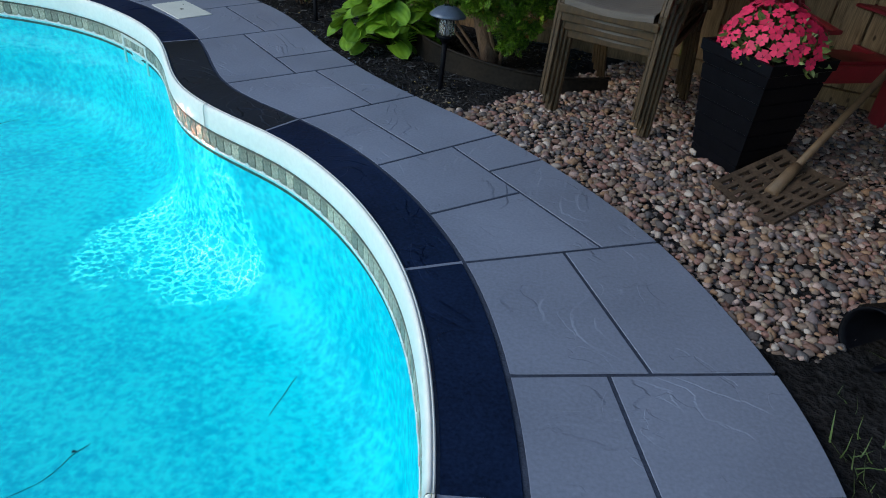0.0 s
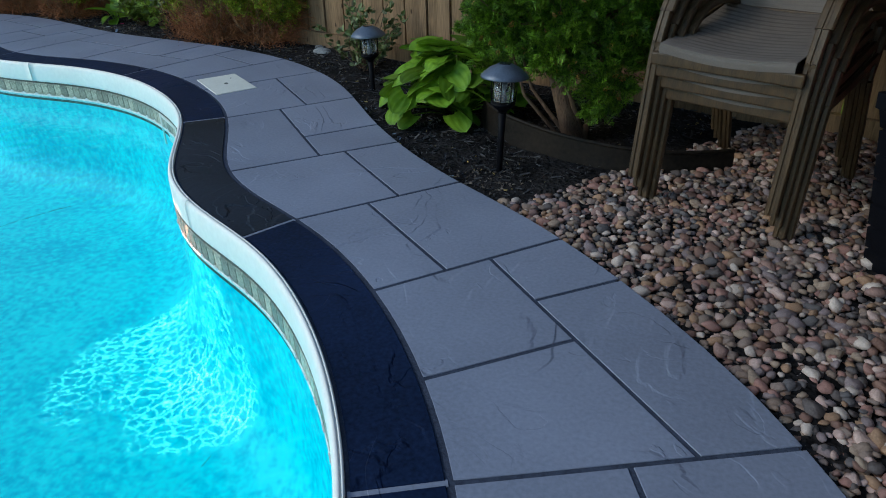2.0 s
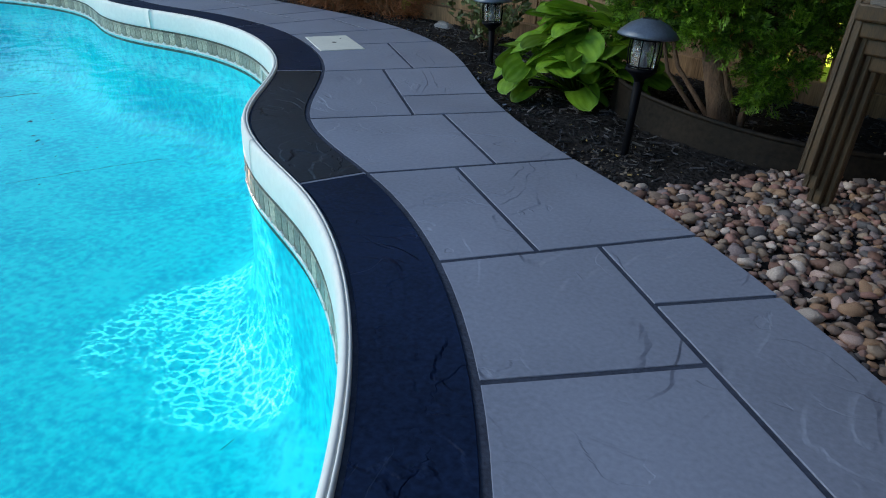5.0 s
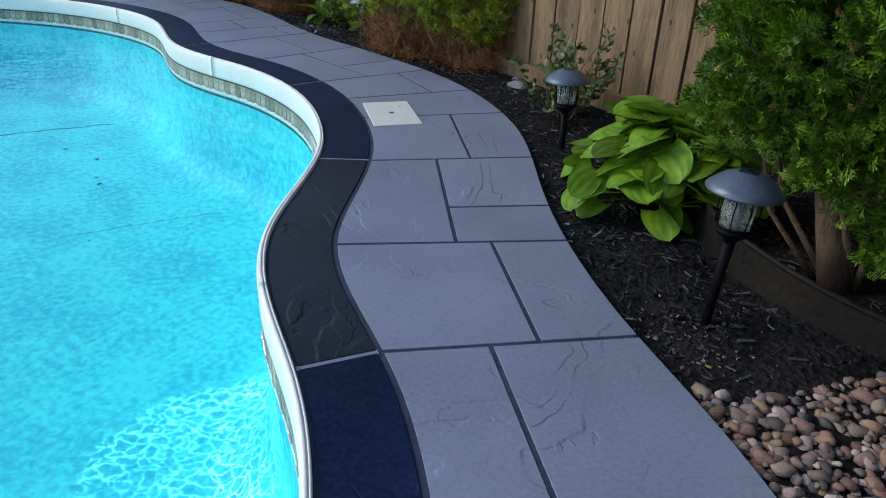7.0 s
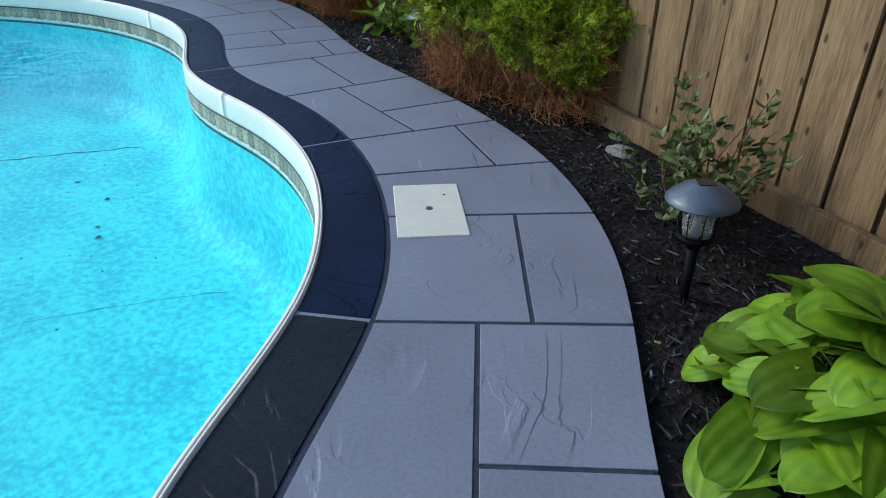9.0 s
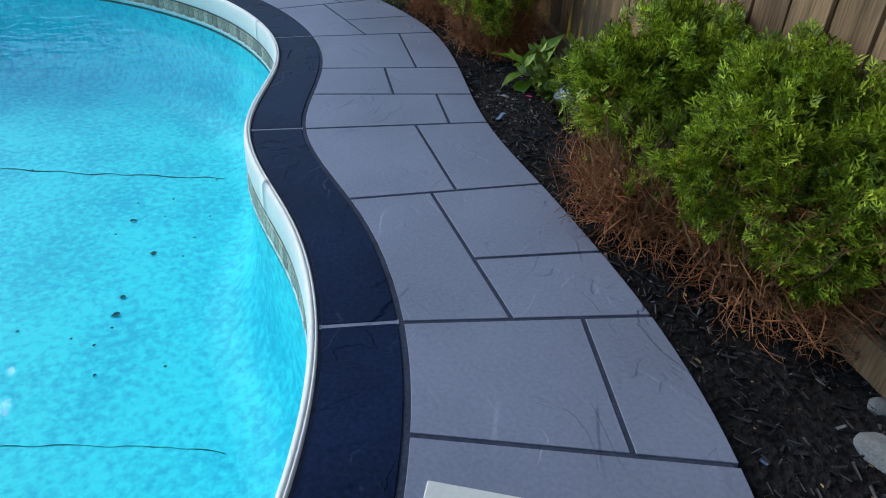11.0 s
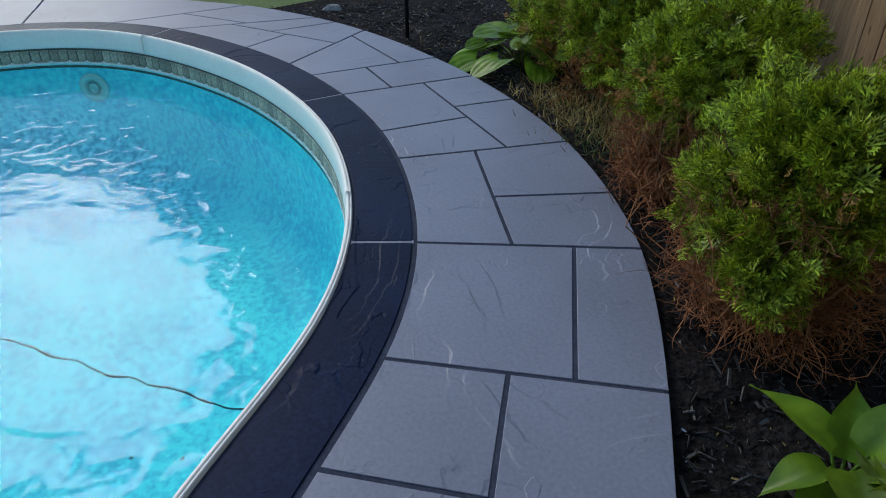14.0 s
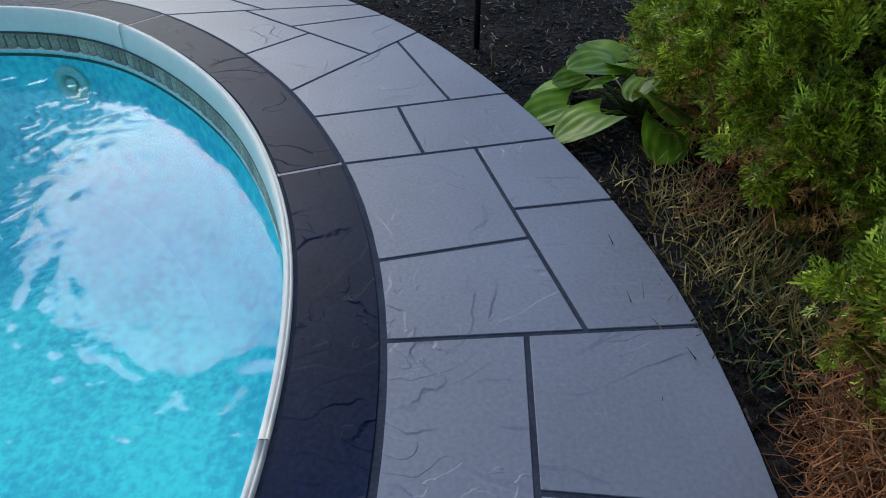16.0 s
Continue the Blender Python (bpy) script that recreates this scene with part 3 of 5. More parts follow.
# cross joints: place on the pool's edge, place on the outer rim, where the long joint before ends
# and the one after starts, and the short cuts left and right of the one after
JOINTS_NEAR = [
    (0.0, 0.0, 0.4, 0.4, 0, 0), (0.95, 1.05, 0.36, 0.52, 0, 0), (2.21, 2.8, 0.49, 0.69, 0.49, 0.71), (3.94, 5.35, 0.59, 0.36, 0, 0),
    (5.24, 6.81, 0.41, 0.6, 0, 0), (6.85, 8.16, 0.66, 0.51, 0, 0.36), (8.77, 10.09, 0.4, 0.61, 0, 0), (10.09, 11.67, 0.61, 0, 0, 0),
    (10.86, 12.78, 0, 0.68, 0, 0), (11.71, 14.03, 0.71, 0.43, 0, 0.41)]
JOINTS_FAR = [
    (13.25, 15.98, 0.41, 0.54, 0, 0), (14.93, 17.43, 0.59, 0.78, 0, 0), (16.03, 18.27, 0.77, 0.5, 0, 0), (16.9, 19.25, 0.45, 0.68, 0, 0),
    (18.16, 20.88, 0.7, 0.43, 0, 0.45), (19.64, 23.02, 0.44, 0.63, 0.42, 0.58), (21.51, 25.37, 0.6, 0.36, 0, 0), (22.35, 26.32, 0.42, 0.69, 0, 0),
    (22.92, 28.16, 0.81, 0.58, 0.45, 0.6), (25.57, 29.37, 0.4, 0.5, 0, 0), (26.6, 31.0, 0.5, 0, 0, 0)]


def build_walkway():
    walkway = thing("walkway", "curving poolside walkway of blue-grey stamped concrete slabs with a black border", "walkway", kind="structure")
    J = JOINTS_NEAR + JOINTS_FAR
    GAP = 0.0065
    bed_v, bed_f = [], []
    inner = lambda u: edge(u, BORDER)
    for (u0, e0, _, f0, cl, cr), (u1, e1, f1, *_r) in zip(J, J[1:]):
        A0, B0, A1, B1 = inner(u0), rim(e0), inner(u1), rim(e1)
        left, right = arc(inner, u0, u1), arc(rim, e0, e1)
        if not f0:
            polys = [left + right[::-1]]
        else:
            P, Q = A0.lerp(B0, f0), A1.lerp(B1, f1)
            polys = []
            if cl:
                c = P.lerp(Q, cl)
                um = u0 + (u1 - u0) * (cl - 0.06)
                polys += [arc(inner, u0, um, 4) + [c, P], arc(inner, um, u1, 4) + [Q, c]]
            else:
                polys.append(left + [Q, P])
            if cr:
                c = P.lerp(Q, cr)
                em = e0 + (e1 - e0) * cr
                polys += [[P, c] + arc(rim, e0, em, 4)[::-1], [c, Q] + arc(rim, em, e1, 4)[::-1]]
            else:
                polys.append([P, Q] + right[::-1])
        for poly in polys:
            part("slab", slab_mesh("slab", poly, M["slab"], GAP), walkway)
    # the sides of the pool that close the ring
    us = [26.6, 27.8, 29.2, 30.6, 32.0, 33.4, 34.8, 36.2, 37.6, 39.0, 40.4, 41.8, 43.0, 44.0]
    outer = lambda u: rim(31.0) if u < 26.7 else (rim(0.0) if u > 43.9 else edge(u, DECK_W + 1.1 * max(0.0, min(1.0, (u - 26.7) / 2.5, (43.5 - u) / 2.5))))
    for a, b in zip(us, us[1:]):
        part("slab", slab_mesh("slab", arc(inner, a, b) + arc(outer, a, b)[::-1], M["slab"], GAP), walkway)
    # dark border stones between the coping and the slabs
    bj = [0.0, 2.21, 5.24, 8.77, 11.71, 14.93, 18.16, 21.51, 25.57, 29.2, 32.5, 36.0, 39.5, 42.0, 44.0]
    for a, b in zip(bj, bj[1:]):
        poly = arc(lambda u: edge(u, 0.003), a, b, 24) + arc(lambda u: edge(u, BORDER - 0.004), a, b, 24)[::-1]
        # the stone from 5.24 carries the painted reflection tone
        part("border_stone", slab_mesh("border_stone", poly, M["border_painted_reflection"] if a == 5.24 else M["border"], 0.007, 0.003), walkway, "black stamped border stone")
        c, d = edge(b, 0.004), edge(b, BORDER - 0.006)
        w = Vector((-(d - c).y, (d - c).x)).normalized() * 0.009
        part("border_joint", mesh("border_joint", [(q.x, q.y, z) for z in (-0.03, 0.0012) for q in (c - w, d - w, d + w, c + w)], [[4, 5, 6, 7], [0, 1, 5, 4], [2, 3, 7, 6], [3, 0, 4, 7], [1, 2, 6, 5]], M["slab"]), walkway, "pale grey mortar joint")
    # mortar bed under the joints
    n = 300
    for i in range(n + 1):
        u = NU * i / n
        for o, z in ((0.0, -0.002), (BORDER - 0.012, -0.0015), (BORDER + 0.01, -0.001), (BORDER + 0.03, -0.0026), (0.6, -0.0026)):
            p = edge(u, o)
            bed_v.append((p.x, p.y, z))
    for i in range(n):
        for k in range(4):
            bed_f.append([i * 5 + k, i * 5 + k + 1, i * 5 + k + 6, i * 5 + k + 5])
    part("mortar_bed", mesh("mortar_bed", bed_v, bed_f, M["joint"]), walkway, "grey mortar in the joints")
    v, f = [], []
    for i in range(n + 1):
        t = i / n
        r = rim(31.0 * t)
        q = r.lerp(Vector((-3.2, 3.2)) if t > 2 else edge(min(26.6, 26.6 * t)), 0.02)
        w = r.lerp(edge(26.6 * t), 0.6)
        v += [(q.x, q.y, -0.003), (w.x, w.y, -0.003)]
        if i:
            f.append([2 * i - 2, 2 * i - 1, 2 * i + 1, 2 * i])
    part("mortar_bed", mesh("mortar_bed", v, f, M["joint"]), walkway, "grey mortar in the joints")


build_walkway()


def build_lid():
    """A white plastic skimmer cover let into the walkway."""
    c, ang = Vector((-1.9225, 4.891)), math.atan2(0.25, -0.299)
    lid = thing("skimmer_lid", "white plastic skimmer cover set flush in the grey walkway", "skimmer lid", m=pose(c.x, c.y, 0, 0, 0, math.degrees(ang)))
    part("cover", box("cover", (-0.192, -0.117, -0.01), (0.192, 0.117, 0.005), M["lid"], 0.003), lid)
    # a raised dark disc paints the shade of a finger hole
    part("finger_hole", lathe("finger_hole", [(0.013, 0.0045), (0.013, 0.0062), (0.009, 0.0062)], M["tile_joint"], 16), lid, "dark disc painted for the shade of a finger hole")
    part("screw", lathe("screw", [(0.005, 0.0045), (0.005, 0.0065)], M["tile_joint"], 10), lid, m=pose(0.1, -0.06, 0))


build_lid()


# ---- fence ----
def build_fence():
    d = Vector((-1, 0.382)).normalized()
    ang = math.degrees(math.atan2(d.y, d.x))
    start = Vector((3.6, fence_y(3.6)))
    fence = thing("fence", "weathered brown board fence with knots and narrow gaps", "fence", kind="structure")
    meshes = []
    for k in range(4):
        bm = bmesh.new()
        bmesh.ops.create_grid(bm, x_segments=2, y_segments=10, size=0.5)
        w = 0.086
        for v in bm.verts:
            z = (v.co.y + 0.5) * 1.9
            v.co = Vector((v.co.x * 2 * w + 0.003 * noise.noise(Vector((k * 5, z * 2, v.co.x))), 0.002 * noise.noise(Vector((k * 9, z * 3, v.co.x * 4))), z))
        r = bmesh.ops.extrude_face_region(bm, geom=bm.faces[:])
        for g in r["geom"]:
            if isinstance(g, bmesh.types.BMVert):
                g.co.y += 0.014
        meshes.append(finish(bm, "plank", M["fence"]))
    n = 68
    for i in range(n):
        p = start + d * (0.187 * (i + 0.5))
        part("plank", meshes[rng.randrange(4)], fence, m=pose(p.x, p.y, GROUND + rng.uniform(-0.01, 0.02), 0, rng.uniform(-0.35, 0.35), ang + 180 + rng.uniform(-3.5, 3.5)) @ Matrix.Diagonal((0.84 if i in (18, 44, 45, 48) else 1.0, 1, 1, 1)))
    back = Vector((-d.y, d.x))
    if back.y < 0:
        back = -back
    # boards behind the gaps, missing at a few
    for i in range(1, n):
        if i in (13, 18, 19, 44, 45, 46, 48, 49):
            continue
        p = start + d * (0.187 * i) + back * 0.03
        part("plank", meshes[rng.randrange(4)], fence, m=pose(p.x, p.y, GROUND + rng.uniform(-0.01, 0.02), 0, 0, ang + 180))
    for z in (0.25, 1.0, 1.65):
        m = box("rail", (0, -0.02, -0.045), (n * 0.187, 0.02, 0.045), M["fence"], 0.004)
        q = start + back * 0.072
        part("rail", m, fence, m=pose(q.x, q.y, z, 0, 0, ang))
    for i in range(6):
        q = start + d * (2.4 * i + 0.4) + back * 0.14
        part("post", box("post", (-0.045, -0.045, 0), (0.045, 0.045, 1.95), M["fence"], 0.006), fence, m=pose(q.x, q.y, GROUND, 0, 0, ang))
    q = start - back * 0.035
    for i in range(4):
        s = q + d * (3.2 * i)
        part("kickboard", box("kickboard", (0, -0.019, 0), (3.19, 0.019, 0.13), M["fence"], 0.005), fence, m=pose(s.x, s.y, GROUND - 0.01, 0, 0, ang))


build_fence()


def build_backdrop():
    """A self-lit sheet in place of the sunny garden beyond the fence, seen only through its open slits."""
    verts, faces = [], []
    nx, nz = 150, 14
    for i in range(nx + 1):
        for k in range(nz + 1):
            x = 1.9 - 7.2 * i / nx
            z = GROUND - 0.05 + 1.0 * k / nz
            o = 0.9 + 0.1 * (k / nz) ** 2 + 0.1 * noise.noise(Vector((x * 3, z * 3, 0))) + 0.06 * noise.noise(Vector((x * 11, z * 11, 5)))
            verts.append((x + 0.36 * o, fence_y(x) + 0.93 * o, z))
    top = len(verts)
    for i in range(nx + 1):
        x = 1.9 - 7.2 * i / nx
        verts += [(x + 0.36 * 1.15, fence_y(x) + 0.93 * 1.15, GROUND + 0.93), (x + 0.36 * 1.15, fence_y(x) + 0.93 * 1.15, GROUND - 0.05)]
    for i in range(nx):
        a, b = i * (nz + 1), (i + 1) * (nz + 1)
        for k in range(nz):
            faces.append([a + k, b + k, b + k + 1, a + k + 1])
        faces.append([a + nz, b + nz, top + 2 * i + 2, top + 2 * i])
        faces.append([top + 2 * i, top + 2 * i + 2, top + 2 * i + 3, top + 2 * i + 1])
    thing("backdrop", "plain self-lit backdrop standing in for the sunny yellow-green garden beyond", "backdrop", kind="structure", data=mesh("backdrop", verts, faces, M["backdrop"], True))


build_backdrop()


def build_shade_wall_and_roof():
    """An unseen wall and roof, added to shade the corner by the chairs."""
    wall = box("wall_east", (2.75, -3.0, GROUND - 0.02), (3.0, 5.2, 4.6), M["brick"], 0.01)
    thing("wall_east", "added unseen dark brick wall shading the garden's chair corner", "wall", kind="structure", data=wall)
    # low roof slabs added above the view, only to block skylight
    roof = thing("roof_porch", "added unseen dark roof shading the stored chairs and gravel", "roof", kind="structure")
    part("roof_deck", box("roof_deck", (0.62, 2.3, 1.42), (3.0, 4.4, 1.54), M["brick"], 0.01), roof)
    part("roof_deck", box("roof_deck", (-0.15, 4.4, 1.42), (3.0, 5.02, 1.54), M["brick"], 0.01), roof)


build_shade_wall_and_roof()


def build_far_wall():
    """An unseen wall, added past the pool's far end to darken the water's reflections."""
    thing("wall_west", "added unseen dark wall past the far end, for the water's reflections", "wall", kind="structure", data=box("wall_west", (-14.6, 2.9, GROUND - 0.02), (-14.0, 16.0, 1.9), M["brick"], 0.01))


build_far_wall()


# ---- pool details ----
def wall_frame(u, off, z):
    """A pose on the pool's wall: x along it, y into the water, z up."""
    p, t = spline(LOOP, u % NU)
    n = Vector((t.y, -t.x))
    q = p + n * off
    return Matrix(((t.x, -n.x, 0, q.x), (t.y, -n.y, 0, q.y), (0, 0, 1, z), (0, 0, 0, 1)))


def build_pool_details():
    # tiles printed on the liner band, each with its own edges
    us, acc, last = [0.0], 0.0, edge(0.0)
    u = 0.0
    while u < 28.5:
        u += 0.01
        p = edge(u)
        acc += (p - last).length
        last = p
        if acc >= 0.056:
            us.append(u)
            acc = 0.0
    kinds = []
    for k in range(5):
        w, h = 0.0265, 0.078
        v = [(-w, 0, 0), (w, 0, 0), (w, 0, h), (-w, 0, h), (-w + 0.002, 0.0035, 0.002), (w - 0.002, 0.0035, 0.002), (w - 0.002, 0.0035, h - 0.002), (-w + 0.002, 0.0035, h - 0.002)]
        v = [(x + 0.0008 * rng.uniform(-1, 1), y, z) for x, y, z in v]
        kinds.append(mesh("tile", v, [[4, 5, 6, 7], [0, 1, 5, 4], [1, 2, 6, 5], [2, 3, 7, 6], [3, 0, 4, 7]], M["tile"]))
    fan_v, fan_f = [(0, 0.004, 0)], []
    for k in range(7):
        a = math.pi * k / 6
        r = 0.016 * (1.0 if k % 2 else 0.62)
        fan_v.append((r * math.cos(a) * 1.3, 0.004, r * math.sin(a)))
        if k:
            fan_f.append([0, k, k + 1])
    fan_v += [(x, 0, z) for x, y, z in fan_v]
    fan = mesh("trim_motif", fan_v, fan_f + [[8, 8 + k + 1, 8 + k] for k in range(1, 7)] + [[k, k + 8, k + 9, k + 1] for k in range(1, 7)], M["trim"])
    for i, u in enumerate(us):
        part("tile", kinds[rng.randrange(5)], pool, m=wall_frame(u, -0.0235, -0.193))
        if i % 2 == 0:
            part("trim_motif", fan, pool, "white scallop motif", m=wall_frame(u + 0.07, -0.0275, -0.194))
    # wrinkles in the liner floor, laid as thin dark tubes
    def wrinkle(points, r):
        pts = []
        for a, b in zip(points, points[1:]):
            a, b = Vector(a), Vector(b)
            for k in range(8):
                q = a.lerp(b, k / 8)
                s = (b - a).normalized()
                j = noise.noise(Vector((q.x * 9, q.y * 9, 1.7))) * 0.025
                pts.append((q.x - s.y * j, q.y + s.x * j, FLOOR + 0.002))
        me = tube("wrinkle", pts, [r * (0.5 + abs(noise.noise(Vector((p[0] * 12, p[1] * 12, 0))) * 1.6)) for p in pts], M["leaf_and_wrinkle"], 5, 0.5)
        part("liner_wrinkle", me, pool, "thin dark wrinkle in the liner")

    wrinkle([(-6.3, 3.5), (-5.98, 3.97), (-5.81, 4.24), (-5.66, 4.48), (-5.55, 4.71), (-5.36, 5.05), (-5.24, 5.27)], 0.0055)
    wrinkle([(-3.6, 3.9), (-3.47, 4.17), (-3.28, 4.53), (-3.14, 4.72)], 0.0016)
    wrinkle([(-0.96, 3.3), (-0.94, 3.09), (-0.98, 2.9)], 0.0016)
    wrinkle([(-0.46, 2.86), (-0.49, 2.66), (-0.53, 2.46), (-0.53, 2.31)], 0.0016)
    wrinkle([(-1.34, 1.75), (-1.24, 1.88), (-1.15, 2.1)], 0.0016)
    # round return fitting on the far wall
    m = wall_frame(26.8, -0.03, -0.36) @ pose(0, 0, 0, -90)
    ring = part("return_fitting", lathe("return_fitting", [(0.095, 0), (0.1, 0.012), (0.085, 0.024), (0.06, 0.024), (0.052, 0.014), (0.05, 0.0)], M["lid"], 24), pool, "pale plastic return fitting", m)
    part("nozzle", lathe("nozzle", [(0.03, 0.005), (0.03, 0.02), (0.016, 0.024), (0.012, 0.012)], M["lid"], 16), ring)
    # skimmer mouth in the wall below the cover; a dark panel paints its shaded hollow
    m = wall_frame(9.95, -0.014, 0)
    mouth = part("skimmer_mouth", box("skimmer_mouth", (-0.15, -0.006, -0.3), (0.15, 0.006, -0.118), M["tile_joint"], 0.002), pool, "dark panel painted as the skimmer's shaded opening, with a pale frame", m)
    for lo, hi in (((-0.17, 0.004, -0.3), (-0.145, 0.022, -0.112)), ((0.145, 0.004, -0.3), (0.17, 0.022, -0.112)), ((-0.145, 0.004, -0.132), (0.145, 0.02, -0.114))):
        part("face_frame", box("face_frame", lo, hi, M["lid"], 0.003), mouth)
    part("weir_flap", box("weir_flap", (-0.14, 0.004, -0.26), (0.14, 0.011, -0.15), M["trim"], 0.002), mouth)


build_pool_details()


def leaf_card(name, length, width, material, droop=0.3, fold=0.25, rows=6, cols=4, heart=0.0, ribs=0.0):
    """A curved leaf along +x with a folded midrib, pointed tip and, where heart > 0, lobes at its base."""
    verts, faces = [], []
    for i in range(rows + 1):
        t = i / rows
        w = width * (math.sin(math.pi * min(1, t * 0.86 + 0.14) ** 0.8) ** 0.75) * (1 - t**4) if i < rows else 0.0
        if heart:
            w = width * max(0.0, (1 - t) ** 0.52 * (0.34 + t) ** 0.5 * 1.42) * (1.0 if i < rows else 0)
        for j in range(cols + 1):
            s = 2 * j / cols - 1
            x = t * length - heart * abs(s) ** 1.5 * (1 - t) ** 3 * length * 0.28
            y = s * w
            z = -droop * length * t * t + fold * abs(s) * w + ribs * math.sin(abs(s) * 15 - 4 * t) * w * 0.035 + 0.02 * length * math.sin(7 * t + s * 2)
            verts.append((x, y, z))
    n = cols + 1
    for i in range(rows):
        for j in range(cols):
            faces.append([i * n + j, i * n + j + 1, (i + 1) * n + j + 1, (i + 1) * n + j])
    return mesh(name, verts, faces, material, True)


def build_sunken_leaves():
    kinds = [leaf_card("dead_leaf", 0.05, 0.016, M["leaf_and_wrinkle"], 0.1, 0.5), leaf_card("dead_leaf", 0.035, 0.016, M["leaf_and_wrinkle"], -0.2, 0.3)]
    spots = [(-4.57, 4.72), (-4.27, 4.51), (-3.78, 4.35), (-4.84, 4.57), (-5.12, 4.92), (-5.14, 4.73), (-4.65, 4.92), (-4.83, 5.05), (-4.95, 4.66), (-4.93, 4.83), (-4.14, 4.49), (-4.49, 4.84), (-3.96, 4.36), (-4.05, 4.28), (-3.42, 3.99), (-4.05, 4.45), (-4.58, 4.7), (-5.25, 5.2), (-1.2, 2.02), (-5.81, 4.24), (-4.2, 4.1), (-3.7, 4.6)]
    for i, (x, y) in enumerate(spots):
        big = i in (0, 1, 8, 10)
        thing("dead_leaf", "small dark dead leaf lying on the pool floor", "leaf", "leaves on the pool floor", data=kinds[i % 2], m=pose(x, y, FLOOR + 0.004, 0, 0, rng.uniform(0, 360)) @ Matrix.Scale(0.85 if big else 0.4, 4))


build_sunken_leaves()


# ---- path lights ----
def build_path_light():
    lamp = thing("path_light", "solar path light with grey domed cap and caged clear lantern", "garden light", "solar lights along the bed", m=pose(-0.1, 4.06, GROUND, -3.5, 1.5, 0))
    H = 0.46
    cap = part("cap", lathe("cap", [(0.044, H - 0.05), (0.088, H - 0.055), (0.096, H - 0.053), (0.097, H - 0.048), (0.085, H - 0.035), (0.06, H - 0.014), (0.034, H - 0.003), (0.03, H)], M["cap"], 36), lamp, "grey metal cap")
    part("solar_panel", box("solar_panel", (-0.022, -0.022, H), (0.022, 0.022, H + 0.003), M["panel"], 0.001), cap, "dark solar cell")
    part("lantern", lathe("lantern", [(0.036, H - 0.155), (0.039, H - 0.15), (0.042, H - 0.055)], M["glass"], 24), lamp, "clear ribbed lantern glass")
    part("reflector", lathe("reflector", [(0.004, H - 0.15), (0.012, H - 0.14), (0.005, H - 0.11), (0.014, H - 0.075), (0.006, H - 0.058)], M["cap"], 12), lamp)
    for r, z in ((0.05, H - 0.062), (0.049, H - 0.145)):
        part("cage_ring", ring_torus(r, 0.0022, z), lamp)
    for k in range(8):
        a = 2 * math.pi * k / 8
        c, s = math.cos(a), math.sin(a)
        part("cage_bar", tube("cage_bar", [(0.05 * c, 0.05 * s, H - 0.055), (0.053 * c, 0.053 * s, H - 0.1), (0.047 * c, 0.047 * s, H - 0.152)], 0.002, M["black"], 5), lamp)
    part("collar", lathe("collar", [(0.016, H - 0.195), (0.02, H - 0.185), (0.042, H - 0.168), (0.05, H - 0.16), (0.05, H - 0.152), (0.034, H - 0.15)], M["black"], 24), lamp)
    part("stake", lathe("stake", [(0.004, -0.06), (0.013, 0.0), (0.0135, 0.15), (0.016, H - 0.19)], M["black"], 14), lamp, "black tapered stake")
    copy_thing(lamp, pose(-1.06, 5.06, GROUND - 0.08, -1.5, -1, 40))
    copy_thing(lamp, pose(-3.15, 6.145, GROUND - 0.09, 3, -8, 0))
    copy_thing(lamp, pose(-7.62, 6.07, GROUND, 1, 0, 15))


def ring_torus(r, t, z, material=None, sides=24):
    pts = []
    verts, faces = [], []
    for i in range(sides):
        a = 2 * math.pi * i / sides
        for k in range(5):
            b = 2 * math.pi * k / 5
            verts.append(((r + t * math.cos(b)) * math.cos(a), (r + t * math.cos(b)) * math.sin(a), z + t * math.sin(b)))
    for i in range(sides):
        for k in range(5):
            j, q = (i + 1) % sides, (k + 1) % 5
            faces.append([i * 5 + k, j * 5 + k, j * 5 + q, i * 5 + q])
    return mesh("ring", verts, faces, material or M["black"], True)


build_path_light()


# ---- plants ----
def rot_batch(dirs, nrng):
    """Turns that lay x along each given direction, with a random roll."""
    d = dirs / np.linalg.norm(dirs, axis=1)[:, None]
    r = nrng.normal(size=d.shape)
    y = np.cross(r, d)
    y /= np.linalg.norm(y, axis=1)[:, None] + 1e-9
    return np.stack([d, y, np.cross(d, y)], axis=2)


def scatter(name, base_v, base_f, places, dirs, sizes, material, nrng, smooth=False):
    """One mesh of many small copies of a base shape."""
    bv = np.asarray(base_v, float)
    R = rot_batch(dirs, nrng)
    v = np.einsum("nij,kj->nki", R, bv) * sizes[:, None, None] + places[:, None, :]
    k = len(bv)
    nf = len(base_f[0])
    f = (np.asarray(base_f)[None] + (np.arange(len(places)) * k)[:, None, None]).reshape(-1, nf)
    me = bpy.data.meshes.new(name)
    me.from_pydata(v.reshape(-1, 3).tolist(), [], f.tolist())
    me.materials.append(material)
    me.update()
    return me


